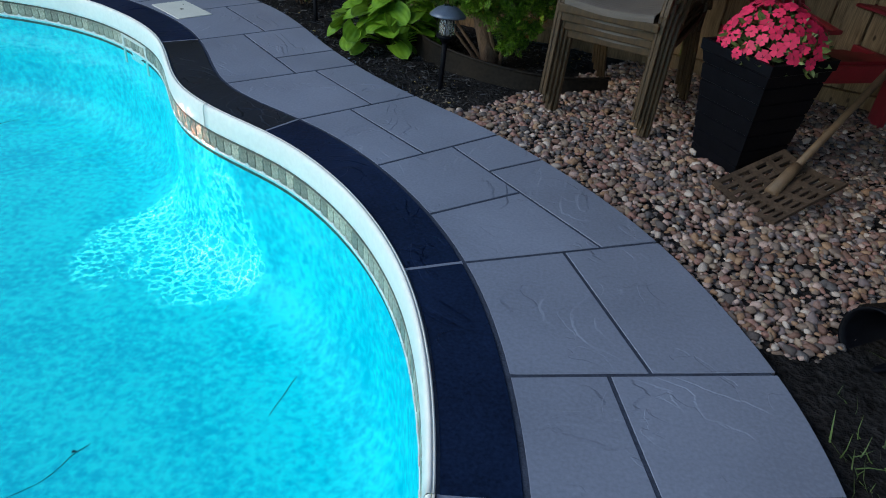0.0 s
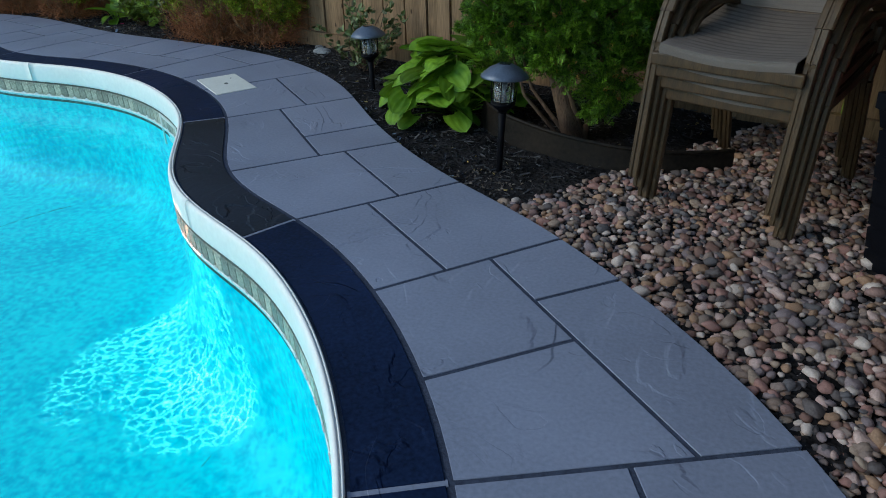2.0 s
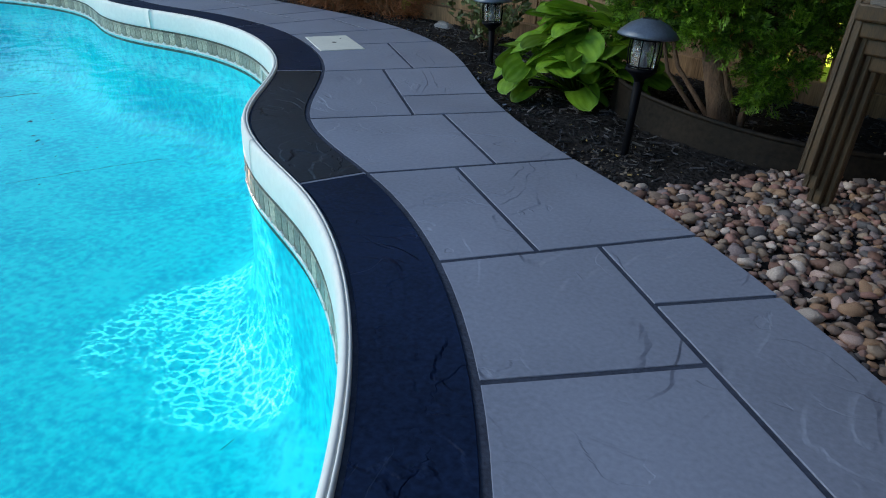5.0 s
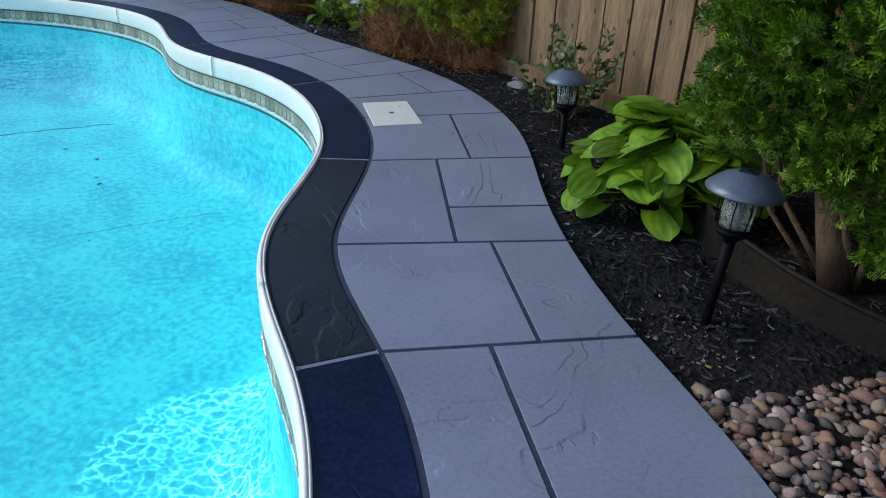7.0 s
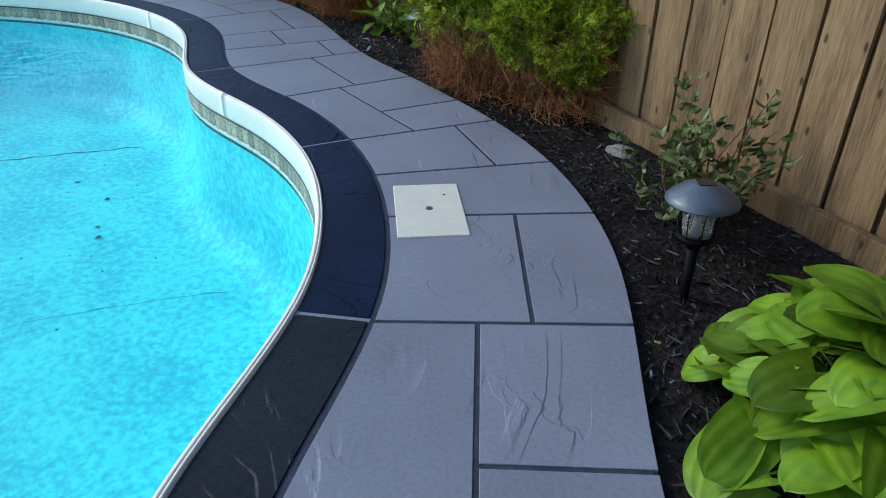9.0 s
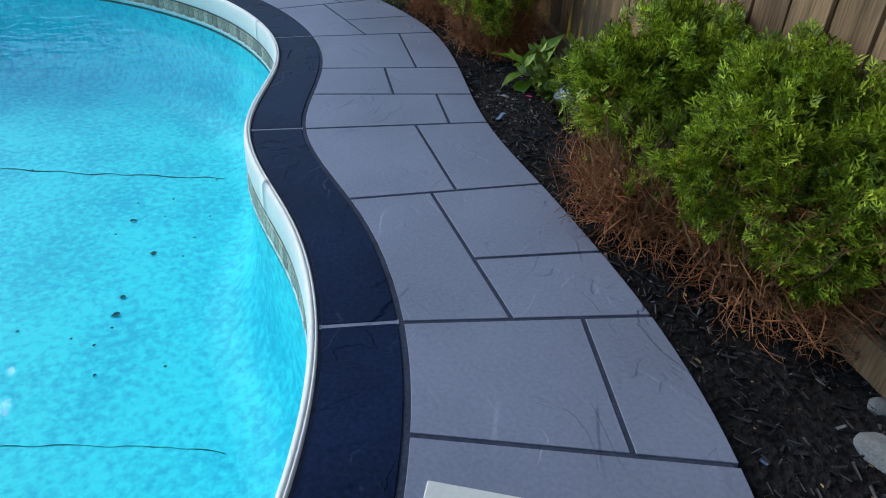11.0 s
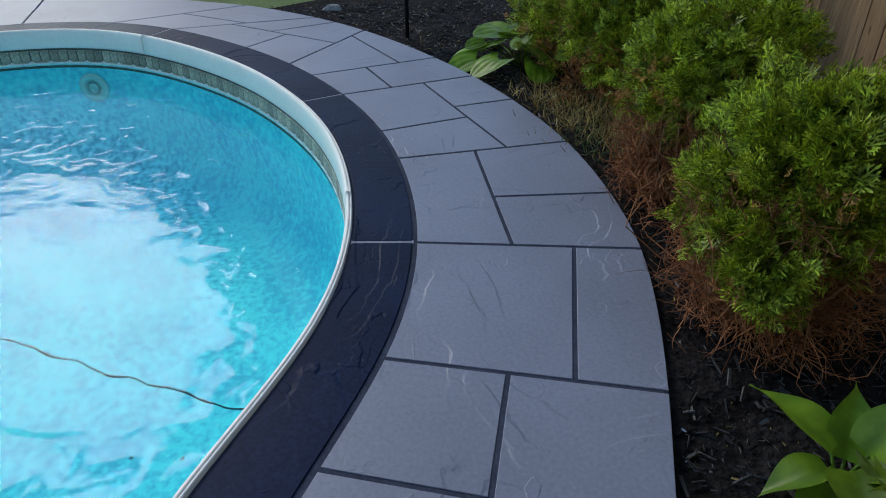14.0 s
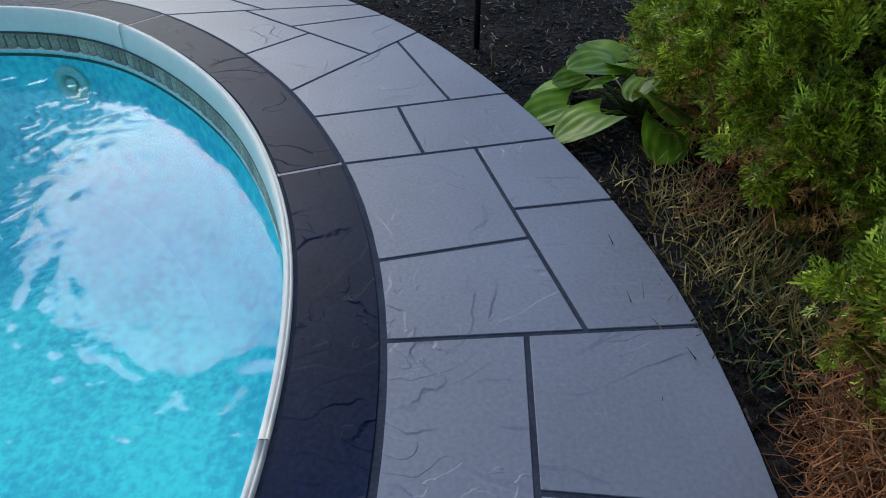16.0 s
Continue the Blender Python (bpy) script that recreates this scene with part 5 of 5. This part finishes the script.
# ---- gravel ----
def build_gravel():
    nrng = np.random.default_rng(9)

    def pebble(seed, fine=2):
        bm = bmesh.new()
        bmesh.ops.create_icosphere(bm, subdivisions=fine, radius=0.5)
        for v in bm.verts:
            k = 1 + 0.46 * noise.noise(v.co * 2.3 + Vector((seed * 3.1, 0, 0))) + 0.12 * noise.noise(v.co * 5.0 + Vector((0, seed * 2.3, 0)))
            v.co = Vector((v.co.x * 1.15, v.co.y * 0.85, v.co.z * 0.6)) * k
        return bm

    def inside(x, y):
        a = 0.06 + (y - 3.77) * 0.85
        return in_bed(x, y) and y > 2.2 + 0.1 * math.sin(x * 9) and (x > a or y < 3.77) and x < 2.6
    pts = []
    for layer in range(2):
        for gx in np.arange(0.0, 2.6, 0.0235):
            for gy in np.arange(2.1, 5.2, 0.0235):
                x, y = gx + nrng.uniform(-0.013, 0.013), gy + nrng.uniform(-0.013, 0.013)
                if inside(x, y) and (layer == 0 or nrng.uniform() < 0.75):
                    pts.append((x, y, GROUND + 0.014 + 0.014 * layer + nrng.uniform(-0.004, 0.006)))
    meshes = [finish(pebble(k), "stone", M["stone"], True) for k in range(9)]
    bed = thing("gravel_bed", "bed of rounded tan, pink and grey river stones", "gravel", kind="stuff")
    order = sorted(range(len(pts)), key=lambda i: abs((Vector(pts[i][:2]) - Vector((0.75, 3.3))).length) - 0.5 * (pts[i][2] > GROUND + 0.02))
    near = set(order[:300])
    rv, rf, total = [], [], 0
    bases = []
    for me in meshes + [finish(pebble(k, 1), "stone", M["stone"], True) for k in range(9)]:
        co = np.empty(len(me.vertices) * 3)
        me.vertices.foreach_get("co", co)
        bases.append((co.reshape(-1, 3), np.array([list(p.vertices) for p in me.polygons])))
    for i, (x, y, z) in enumerate(pts):
        s = float(np.clip(nrng.lognormal(-3.64, 0.34), 0.015, 0.052))
        m = pose(x, y, z, nrng.uniform(-25, 25), nrng.uniform(-25, 25), nrng.uniform(0, 360)) @ Matrix.Scale(s, 4)
        k = int(nrng.integers(0, 9))
        if i in near:
            part("stone", meshes[k], bed, m=m)
        else:
            co, fa = bases[k + (9 if z < GROUND + 0.022 else 0)]
            mm = np.array(m)
            rf.append(fa + total)
            rv.append(co @ mm[:3, :3].T + mm[:3, 3])
            total += len(co)
    faces = np.concatenate(rf).tolist()
    tagged(part("stones", mesh("stones", np.concatenate(rv).tolist(), faces, M["stone"], True), bed), kind="stuff")


build_gravel()


# ---- edging, chairs, planter, tools ----
def curve3(ctrl, n=20):
    """A smooth line through the given points."""
    c = [Vector(p) for p in ctrl]
    c = [c[0] * 2 - c[1]] + c + [c[-1] * 2 - c[-2]]
    out = []
    seg = len(c) - 3
    for i in range(n + 1):
        u = min(seg - 1e-6, seg * i / n)
        k = int(u)
        f = u - k
        p0, p1, p2, p3 = c[k:k + 4]
        out.append(0.5 * ((2 * p1) + (p2 - p0) * f + (2 * p0 - 5 * p1 + 4 * p2 - p3) * f * f + (3 * p1 - p0 - 3 * p2 + p3) * f**3))
    return out


def build_edging():
    pts = [(-0.33, 4.66), (-0.27, 4.52), (-0.17, 4.41), (-0.05, 4.32), (0.08, 4.245), (0.22, 4.19), (0.37, 4.16), (0.52, 4.16), (0.68, 4.2), (0.84, 4.28)]
    edging = thing("garden_edging", "curved dark plastic garden edging round the tall cedar", "edging")
    line = curve3([(x, y, 0.155 - 0.006 * i) for i, (x, y) in enumerate(pts)], 54)
    verts, faces, bead = [], [], []
    for i, p in enumerate(line):
        t = (line[min(i + 1, len(line) - 1)] - line[max(i - 1, 0)]).normalized()
        n = Vector((-t.y, t.x))
        w = 0.003 * noise.noise(Vector((i * 0.3, 0, 0)))
        for o, z in ((0, -0.02), (0.012, p.z * 0.5), (0.018, p.z), (0.024, p.z), (0.018, p.z * 0.5), (0.006, -0.02)):
            verts.append((p.x + n.x * (o + w), p.y + n.y * (o + w), GROUND + z))
        bead.append((p.x + n.x * (0.021 + w), p.y + n.y * (0.021 + w), GROUND + p.z))
    for i in range(len(line) - 1):
        for k in range(6):
            q = (k + 1) % 6
            faces.append([i * 6 + k, i * 6 + q, (i + 1) * 6 + q, (i + 1) * 6 + k])
    faces += [[0, 1, 2, 3, 4, 5], [len(verts) - 6 + k for k in range(6)][::-1]]
    part("strip", mesh("strip", verts, faces, M["edging"], False), edging)
    part("top_bead", tube("top_bead", bead, 0.009, M["edging"], 8), edging, "rounded black top bead")


build_edging()


def strap(name, pts, width, thick, material):
    """A flat bar along points in the y-z plane, rounded at its edges."""
    verts, faces = [], []
    for i, p in enumerate(pts):
        a, b = Vector(pts[max(i - 1, 0)]), Vector(pts[min(i + 1, len(pts) - 1)])
        t = (b - a).normalized()
        n = Vector((0, -t.z, t.y))
        for sx, sn in ((-0.5, -0.3), (-0.4, -0.5), (0.4, -0.5), (0.5, -0.3), (0.5, 0.3), (0.4, 0.5), (0.12, 0.5), (0.08, 0.35), (-0.08, 0.35), (-0.12, 0.5), (-0.4, 0.5), (-0.5, 0.3)):
            verts.append(Vector(p) + Vector((sx * width, 0, 0)) + n * (sn * thick))
    m = 12
    for i in range(len(pts) - 1):
        for k in range(m):
            q = (k + 1) % m
            faces.append([i * m + k, i * m + q, (i + 1) * m + q, (i + 1) * m + k])
    faces += [list(range(m))[::-1], [(len(pts) - 1) * m + k for k in range(m)]]
    return mesh(name, verts, faces, material)


def build_chairs():
    W = 0.5
    chair = thing("stacking_chair", "brown metal stacking patio chair with a grey-brown sling seat", "chair", "stack of patio chairs", m=pose(0.53, 3.93, GROUND + 0.05, 0, 0, -26.6))
    for x in (0.0, W):
        part("front_leg", strap("front_leg", curve3([(x, -0.035, -0.05), (x, -0.005, 0.2), (x, 0.02, 0.4), (x, 0.06, 0.52)]), 0.04, 0.028, M["chair_frame"]), chair)
        part("arm", strap("arm", curve3([(x, 0.06, 0.52), (x, 0.12, 0.6), (x, 0.22, 0.645), (x, 0.36, 0.645), (x, 0.5, 0.6), (x, 0.58, 0.5)], 24), 0.05, 0.02, M["chair_frame"]), chair, "curved flat arm")
        part("rear_leg", strap("rear_leg", curve3([(x, 0.66, -0.05), (x, 0.58, 0.2), (x, 0.5, 0.4)]), 0.034, 0.024, M["chair_frame"]), chair)
        part("back_post", strap("back_post", curve3([(x, 0.5, 0.4), (x, 0.56, 0.62), (x, 0.66, 0.98)]), 0.03, 0.024, M["chair_frame"]), chair)
        part("side_rail", strap("side_rail", curve3([(x, 0.01, 0.415), (x, 0.2, 0.43), (x, 0.51, 0.48)]), 0.03, 0.03, M["chair_frame"]), chair)
    part("front_rail", box("front_rail", (0, -0.02, 0.36), (W, 0.006, 0.402), M["chair_frame"], 0.006), chair)
    part("rear_rail", box("rear_rail", (0, 0.5, 0.46), (W, 0.52, 0.49), M["chair_frame"], 0.006), chair)
    part("top_rail", box("top_rail", (0, 0.65, 0.95), (W, 0.675, 0.985), M["chair_frame"], 0.008), chair)
    # woven sling: seat and back, each with fine ribs and a rolled front edge
    def sling(name, path, rows):
        line = curve3(path, rows)
        verts, faces = [], []
        cols = 12
        for i, p in enumerate(line):
            for side in (0, 1):
                for j in range(cols + 1):
                    s = j / cols
                    sag = -0.018 * math.sin(math.pi * s)
                    rib = 0.0016 if i % 2 else 0.0
                    verts.append((0.03 + s * (W - 0.06), p.y + (0.004 if side else 0), p.z + sag + rib - 0.004 * side))
        m = 2 * (cols + 1)
        for i in range(len(line) - 1):
            for j in range(cols):
                a = i * m + j
                faces.append([a, a + 1, a + m + 1, a + m])
                b = a + cols + 1
                faces.append([b, b + m, b + m + 1, b + 1])
        return mesh(name, verts, faces, M["sling"])

    part("seat", sling("seat", [(0, -0.022, 0.405), (0, -0.02, 0.428), (0, 0.01, 0.436), (0, 0.25, 0.455), (0, 0.5, 0.5)], 60), chair, "ribbed grey-brown sling seat")
    part("backrest", sling("backrest", [(0, 0.505, 0.5), (0, 0.57, 0.7), (0, 0.66, 0.98)], 60), chair, "ribbed grey-brown sling back")
    for k in (1, 2, 3):
        copy_thing(chair, pose(0.53 - 0.022 * k, 3.93 - 0.009 * k, GROUND + 0.05 + 0.042 * k, 0, 0, -26.6 + 0.2 * (-1) ** k))


build_chairs()


def build_planter():
    pot = thing("planter", "tall black tapered square planter with grooved sides", "planter", m=pose(1.36, 3.53, GROUND + 0.02, 0, 0, 31.5))
    H, b, t = 0.54, 0.135, 0.19
    bm = bmesh.new()
    rows = [(0.0, b)]
    for k in range(6):
        z = 0.06 + 0.075 * k
        w = b + (t - b) * z / H
        rows += [(z - 0.004, w), (z - 0.001, w - 0.005), (z + 0.003, w - 0.005), (z + 0.006, w + 0.001)]
    rows += [(H - 0.05, t), (H - 0.045, t + 0.008), (H, t + 0.01), (H, t - 0.01), (H - 0.05, t - 0.02)]
    rings = []
    for z, w in rows:
        rings.append([bm.verts.new((sx * w, sy * w, z)) for sx, sy in ((-1, -1), (1, -1), (1, 1), (-1, 1))])
    for r0, r1 in zip(rings, rings[1:]):
        for k in range(4):
            bm.faces.new((r0[k], r0[(k + 1) % 4], r1[(k + 1) % 4], r1[k]))
    bm.faces.new(rings[0][::-1])
    part("pot", finish(bm, "pot", M["black"]), pot)
    part("soil", box("soil", (-0.165, -0.165, H - 0.08), (0.165, 0.165, H - 0.03), M["soil"], 0.01), pot)
    # flowers
    nrng = np.random.default_rng(3)
    pr = random.Random(4)
    plant = thing("flowering_plant", "mound of bright pink five-petalled flowers over dark leaves", "flowers", m=pose(1.36, 3.53, GROUND + 0.02 + H - 0.04, 0, 0, 0))
    n = 520
    d = nrng.normal(size=(n, 3))
    d[:, 2] = np.abs(d[:, 2]) * 0.9
    d /= np.linalg.norm(d, axis=1)[:, None]
    P = d * np.array((0.2, 0.2, 0.2)) * nrng.uniform(0.55, 1.0, (n, 1))
    v = [(0, 0, 0), (0.3, -0.2, 0.06), (0.75, -0.17, 0.03), (1, 0, -0.1), (0.75, 0.17, 0.03), (0.3, 0.2, 0.06)]
    part("leaves", scatter("leaves", v, [[0, 1, 2, 3], [0, 3, 4, 5]], P, d + nrng.normal(size=d.shape) * 0.6, nrng.uniform(0.04, 0.07, n), M["leafy"], nrng), plant, "small dark green leaves")
    verts, faces = [], []
    for k in range(5):
        a0 = 2 * math.pi * k / 5
        b0 = len(verts)
        for r, w, z in ((0.05, 0.0, 0.0), (0.6, -0.66, 0.12), (0.98, -0.42, 0.02), (1.0, 0.42, 0.06), (0.6, 0.66, 0.16)):
            a = a0 + w
            verts.append((r * math.cos(a), r * math.sin(a), z + 0.03 * math.sin(3 * k)))
        faces.append([b0, b0 + 1, b0 + 2, b0 + 3, b0 + 4])
    flower = mesh("flower", verts, faces, M["petal"], True)
    for i in range(70):
        a = i * 2.399963
        c = 1 - 0.95 * (i + 0.5) / 70
        s = math.sqrt(1 - c * c)
        dirv = Vector((s * math.cos(a), s * math.sin(a), c))
        p = Vector((dirv.x * 0.215, dirv.y * 0.215, dirv.z * 0.21 + 0.02)) * pr.uniform(0.92, 1.06)
        q = (dirv + Vector((-0.2, -0.5, 0.25)) * 0.6 + Vector((pr.uniform(-0.3, 0.3), pr.uniform(-0.3, 0.3), 0))).to_track_quat("Z", "X").to_matrix().to_4x4()
        part("flower", flower, plant, "bright pink flower", m=Matrix.Translation(p) @ q @ Matrix.Scale(pr.uniform(0.027, 0.038), 4))


build_planter()


def build_red_chair():
    """A slatted garden armchair, painted red."""
    ch = thing("garden_armchair", "dark red slatted wooden garden armchair on the gravel", "chair", m=pose(1.72, 3.98, GROUND + 0.02, 0, 0, 20))
    red = M["red"]
    for x in (0.0, 0.62):
        part("front_leg", box("front_leg", (x, 0, 0), (x + 0.04, 0.09, 0.54), red, 0.005), ch)
        part("side_rail", box("side_rail", (x, 0.02, 0.24), (x + 0.03, 0.75, 0.35), red, 0.005), ch)
        part("rear_leg", box("rear_leg", (x, 0.62, 0), (x + 0.03, 0.71, 0.3), red, 0.005), ch)
        part("arm", strap("arm", curve3([(x + 0.02, -0.06, 0.54), (x + 0.02, 0.2, 0.56), (x + 0.02, 0.5, 0.55), (x + 0.02, 0.7, 0.53)]), 0.13, 0.024, red), ch)
    for i in range(5):
        part("seat_slat", box("seat_slat", (0, 0.02 + 0.1 * i, 0.35 - 0.02 * i), (0.66, 0.11 + 0.1 * i, 0.37 - 0.02 * i), red, 0.004), ch)
    for i in range(6):
        x = 0.03 + 0.105 * i
        h = 0.98 - 0.028 * (i - 2.5) ** 2
        part("back_slat", strap("back_slat", curve3([(x + 0.045, 0.5, 0.25), (x + 0.045, 0.62, 0.6), (x + 0.045, 0.76, h)]), 0.09, 0.02, red), ch)
    part("apron", box("apron", (-0.005, -0.022, 0.27), (0.665, 0.0, 0.36), red, 0.005), ch)
    part("back_brace", strap_arc(0.33, 0.68, 0.62, 0.36, red), ch)


def strap_arc(cx, y, z, r, material):
    pts = [(cx + r * math.cos(math.pi * k / 14), y, z + 0.1 * math.sin(math.pi * k / 14)) for k in range(15)]
    return tube("back_brace", pts, 0.02, material, 6)


build_red_chair()


def build_paddle():
    """A flat perforated head on a wooden handle, leaning on the stones."""
    tool = thing("perforated_shovel", "weathered brown perforated shovel with a wooden handle lying on gravel", "shovel")
    c = Vector((1.45, 3.16, 0.01))
    ax = Vector((0.24, -0.41, 0.0)).normalized()
    ay = Vector((0.42, 0.31, 0.16)).normalized()
    az = ax.cross(ay).normalized()
    ay = az.cross(ax)
    R = Matrix(((ax.x, ay.x, az.x, c.x), (ax.y, ay.y, az.y, c.y), (ax.z, ay.z, az.z, c.z + 0.01), (0, 0, 0, 1)))
    bm = bmesh.new()
    nx, ny, w, l = 17, 13, 0.178, 0.2
    grid = [[bm.verts.new(((i / nx * 2 - 1) * w * (1 - 0.06 * (j / ny)), (j / ny * 2 - 1) * l * (1 - 0.03 * ((i / nx * 2 - 1) ** 2)), 0.03 * (i / nx * 2 - 1) ** 2)) for j in range(ny + 1)] for i in range(nx + 1)]
    for i in range(nx):
        for j in range(ny):
            if i % 2 == 1 and j % 3 in (1, 2) and 0 < j < ny - 1 and 0 < i < nx - 1 and not (6 < i < 10 and 4 < j < 10):
                continue
            bm.faces.new((grid[i][j], grid[i + 1][j], grid[i + 1][j + 1], grid[i][j + 1]))
    r = bmesh.ops.extrude_face_region(bm, geom=bm.faces[:])
    for g in r["geom"]:
        if isinstance(g, bmesh.types.BMVert):
            g.co.z += 0.014
    part("head", finish(bm, "head", M["tool"]), tool, "perforated brown head", R)
    a = R @ Vector((0.0, -0.02, 0.02))
    b = Vector((1.93, 3.66, 0.40))
    d = (b - a).normalized()
    part("socket", tube("socket", [a - d * 0.03, a + d * 0.12, a + d * 0.16], [0.03, 0.024, 0.022], M["wood"], 12), tool, "wrapped handle socket")
    part("handle", tube("handle", [a + d * 0.1, a + d * 0.5, a + d * 1.15], [0.017, 0.017, 0.016], M["wood"], 12), tool, "long turned wooden handle")


build_paddle()


def build_small_things():
    pot = thing("nursery_pot", "black plastic nursery pot lying on its side", "pot", m=pose(1.5, 2.2, GROUND + 0.085, 82, 0, -60))
    part("shell", lathe("shell", [(0.07, -0.09), (0.09, 0.07), (0.1, 0.075), (0.1, 0.095), (0.092, 0.095), (0.085, 0.07), (0.066, -0.08)], M["black"], 24), pot)
    thing("edging_strip", "short dark piece of garden edging on the stones", "edging", data=box("edging_strip", (-0.14, -0.012, 0), (0.14, 0.012, 0.05), M["edging"], 0.004), m=pose(1.62, 2.42, GROUND + 0.02, 12, 0, 18))
    for i, (x, y, s, label) in enumerate(((-1.76, 5.86, 0.055, "rough pale grey rock at the walkway edge"), (-3.97, 6.34, 0.026, "small grey rock in the mulch"), (-1.86, 6.0, 0.035, "flat pale stone by the fence"), (-8.45, 5.62, 0.06, "blue-grey stone beside the far walkway"))):
        bm = bmesh.new()
        bmesh.ops.create_icosphere(bm, subdivisions=3, radius=1)
        for v in bm.verts:
            v.co = Vector((v.co.x * 1.2, v.co.y * 0.9, v.co.z * 0.6)) * (1 + 0.3 * noise.noise(v.co * 1.3 + Vector((i * 4, 0, 0))) + 0.08 * noise.noise(v.co * 5))
        thing("rock", label, "rock", "rocks in the bed", data=finish(bm, "rock", M["rock"]), m=pose(x, y, GROUND + s * 0.4, 0, 0, 40 * i) @ Matrix.Scale(s, 4))
    tag = thing("plant_tag", "small pink plastic plant tag lying in the bed", "plant tag", m=pose(-3.896, 6.43, GROUND + 0.035, 0, 8, 200))
    part("label_strip", box("label_strip", (-0.014, -0.005, 0), (0.014, 0.005, 0.0015), M["pink"], 0.0005), tag)
    part("tip", box("tip", (0.014, -0.002, 0), (0.026, 0.002, 0.0015), M["pink"], 0.0005), tag)
    thing("plastic_scrap", "bent strip of blue-grey plastic lying beside the slabs", "scrap", data=strap("plastic_scrap", curve3([(0, -0.04, 0.002), (0, -0.012, 0.004), (0, 0.01, 0.014), (0, 0.034, 0.01)], 10), 0.016, 0.002, M["flake"]), m=pose(-3.734, 6.160, GROUND + 0.03, 0, 0, 28))
    st = thing("marker_stake", "thin pale wooden stake with a round knob in the bed", "stake", m=pose(-7.4, 6.13, GROUND, 3, 2, 0))
    part("rod", tube("rod", [(0, 0, -0.03), (0, 0, 0.11)], 0.006, M["wood"], 8), st)
    part("knob", lathe("knob", [(0.006, 0.1), (0.011, 0.106), (0.012, 0.118), (0.007, 0.127)], M["wood"], 12), st)


build_small_things()
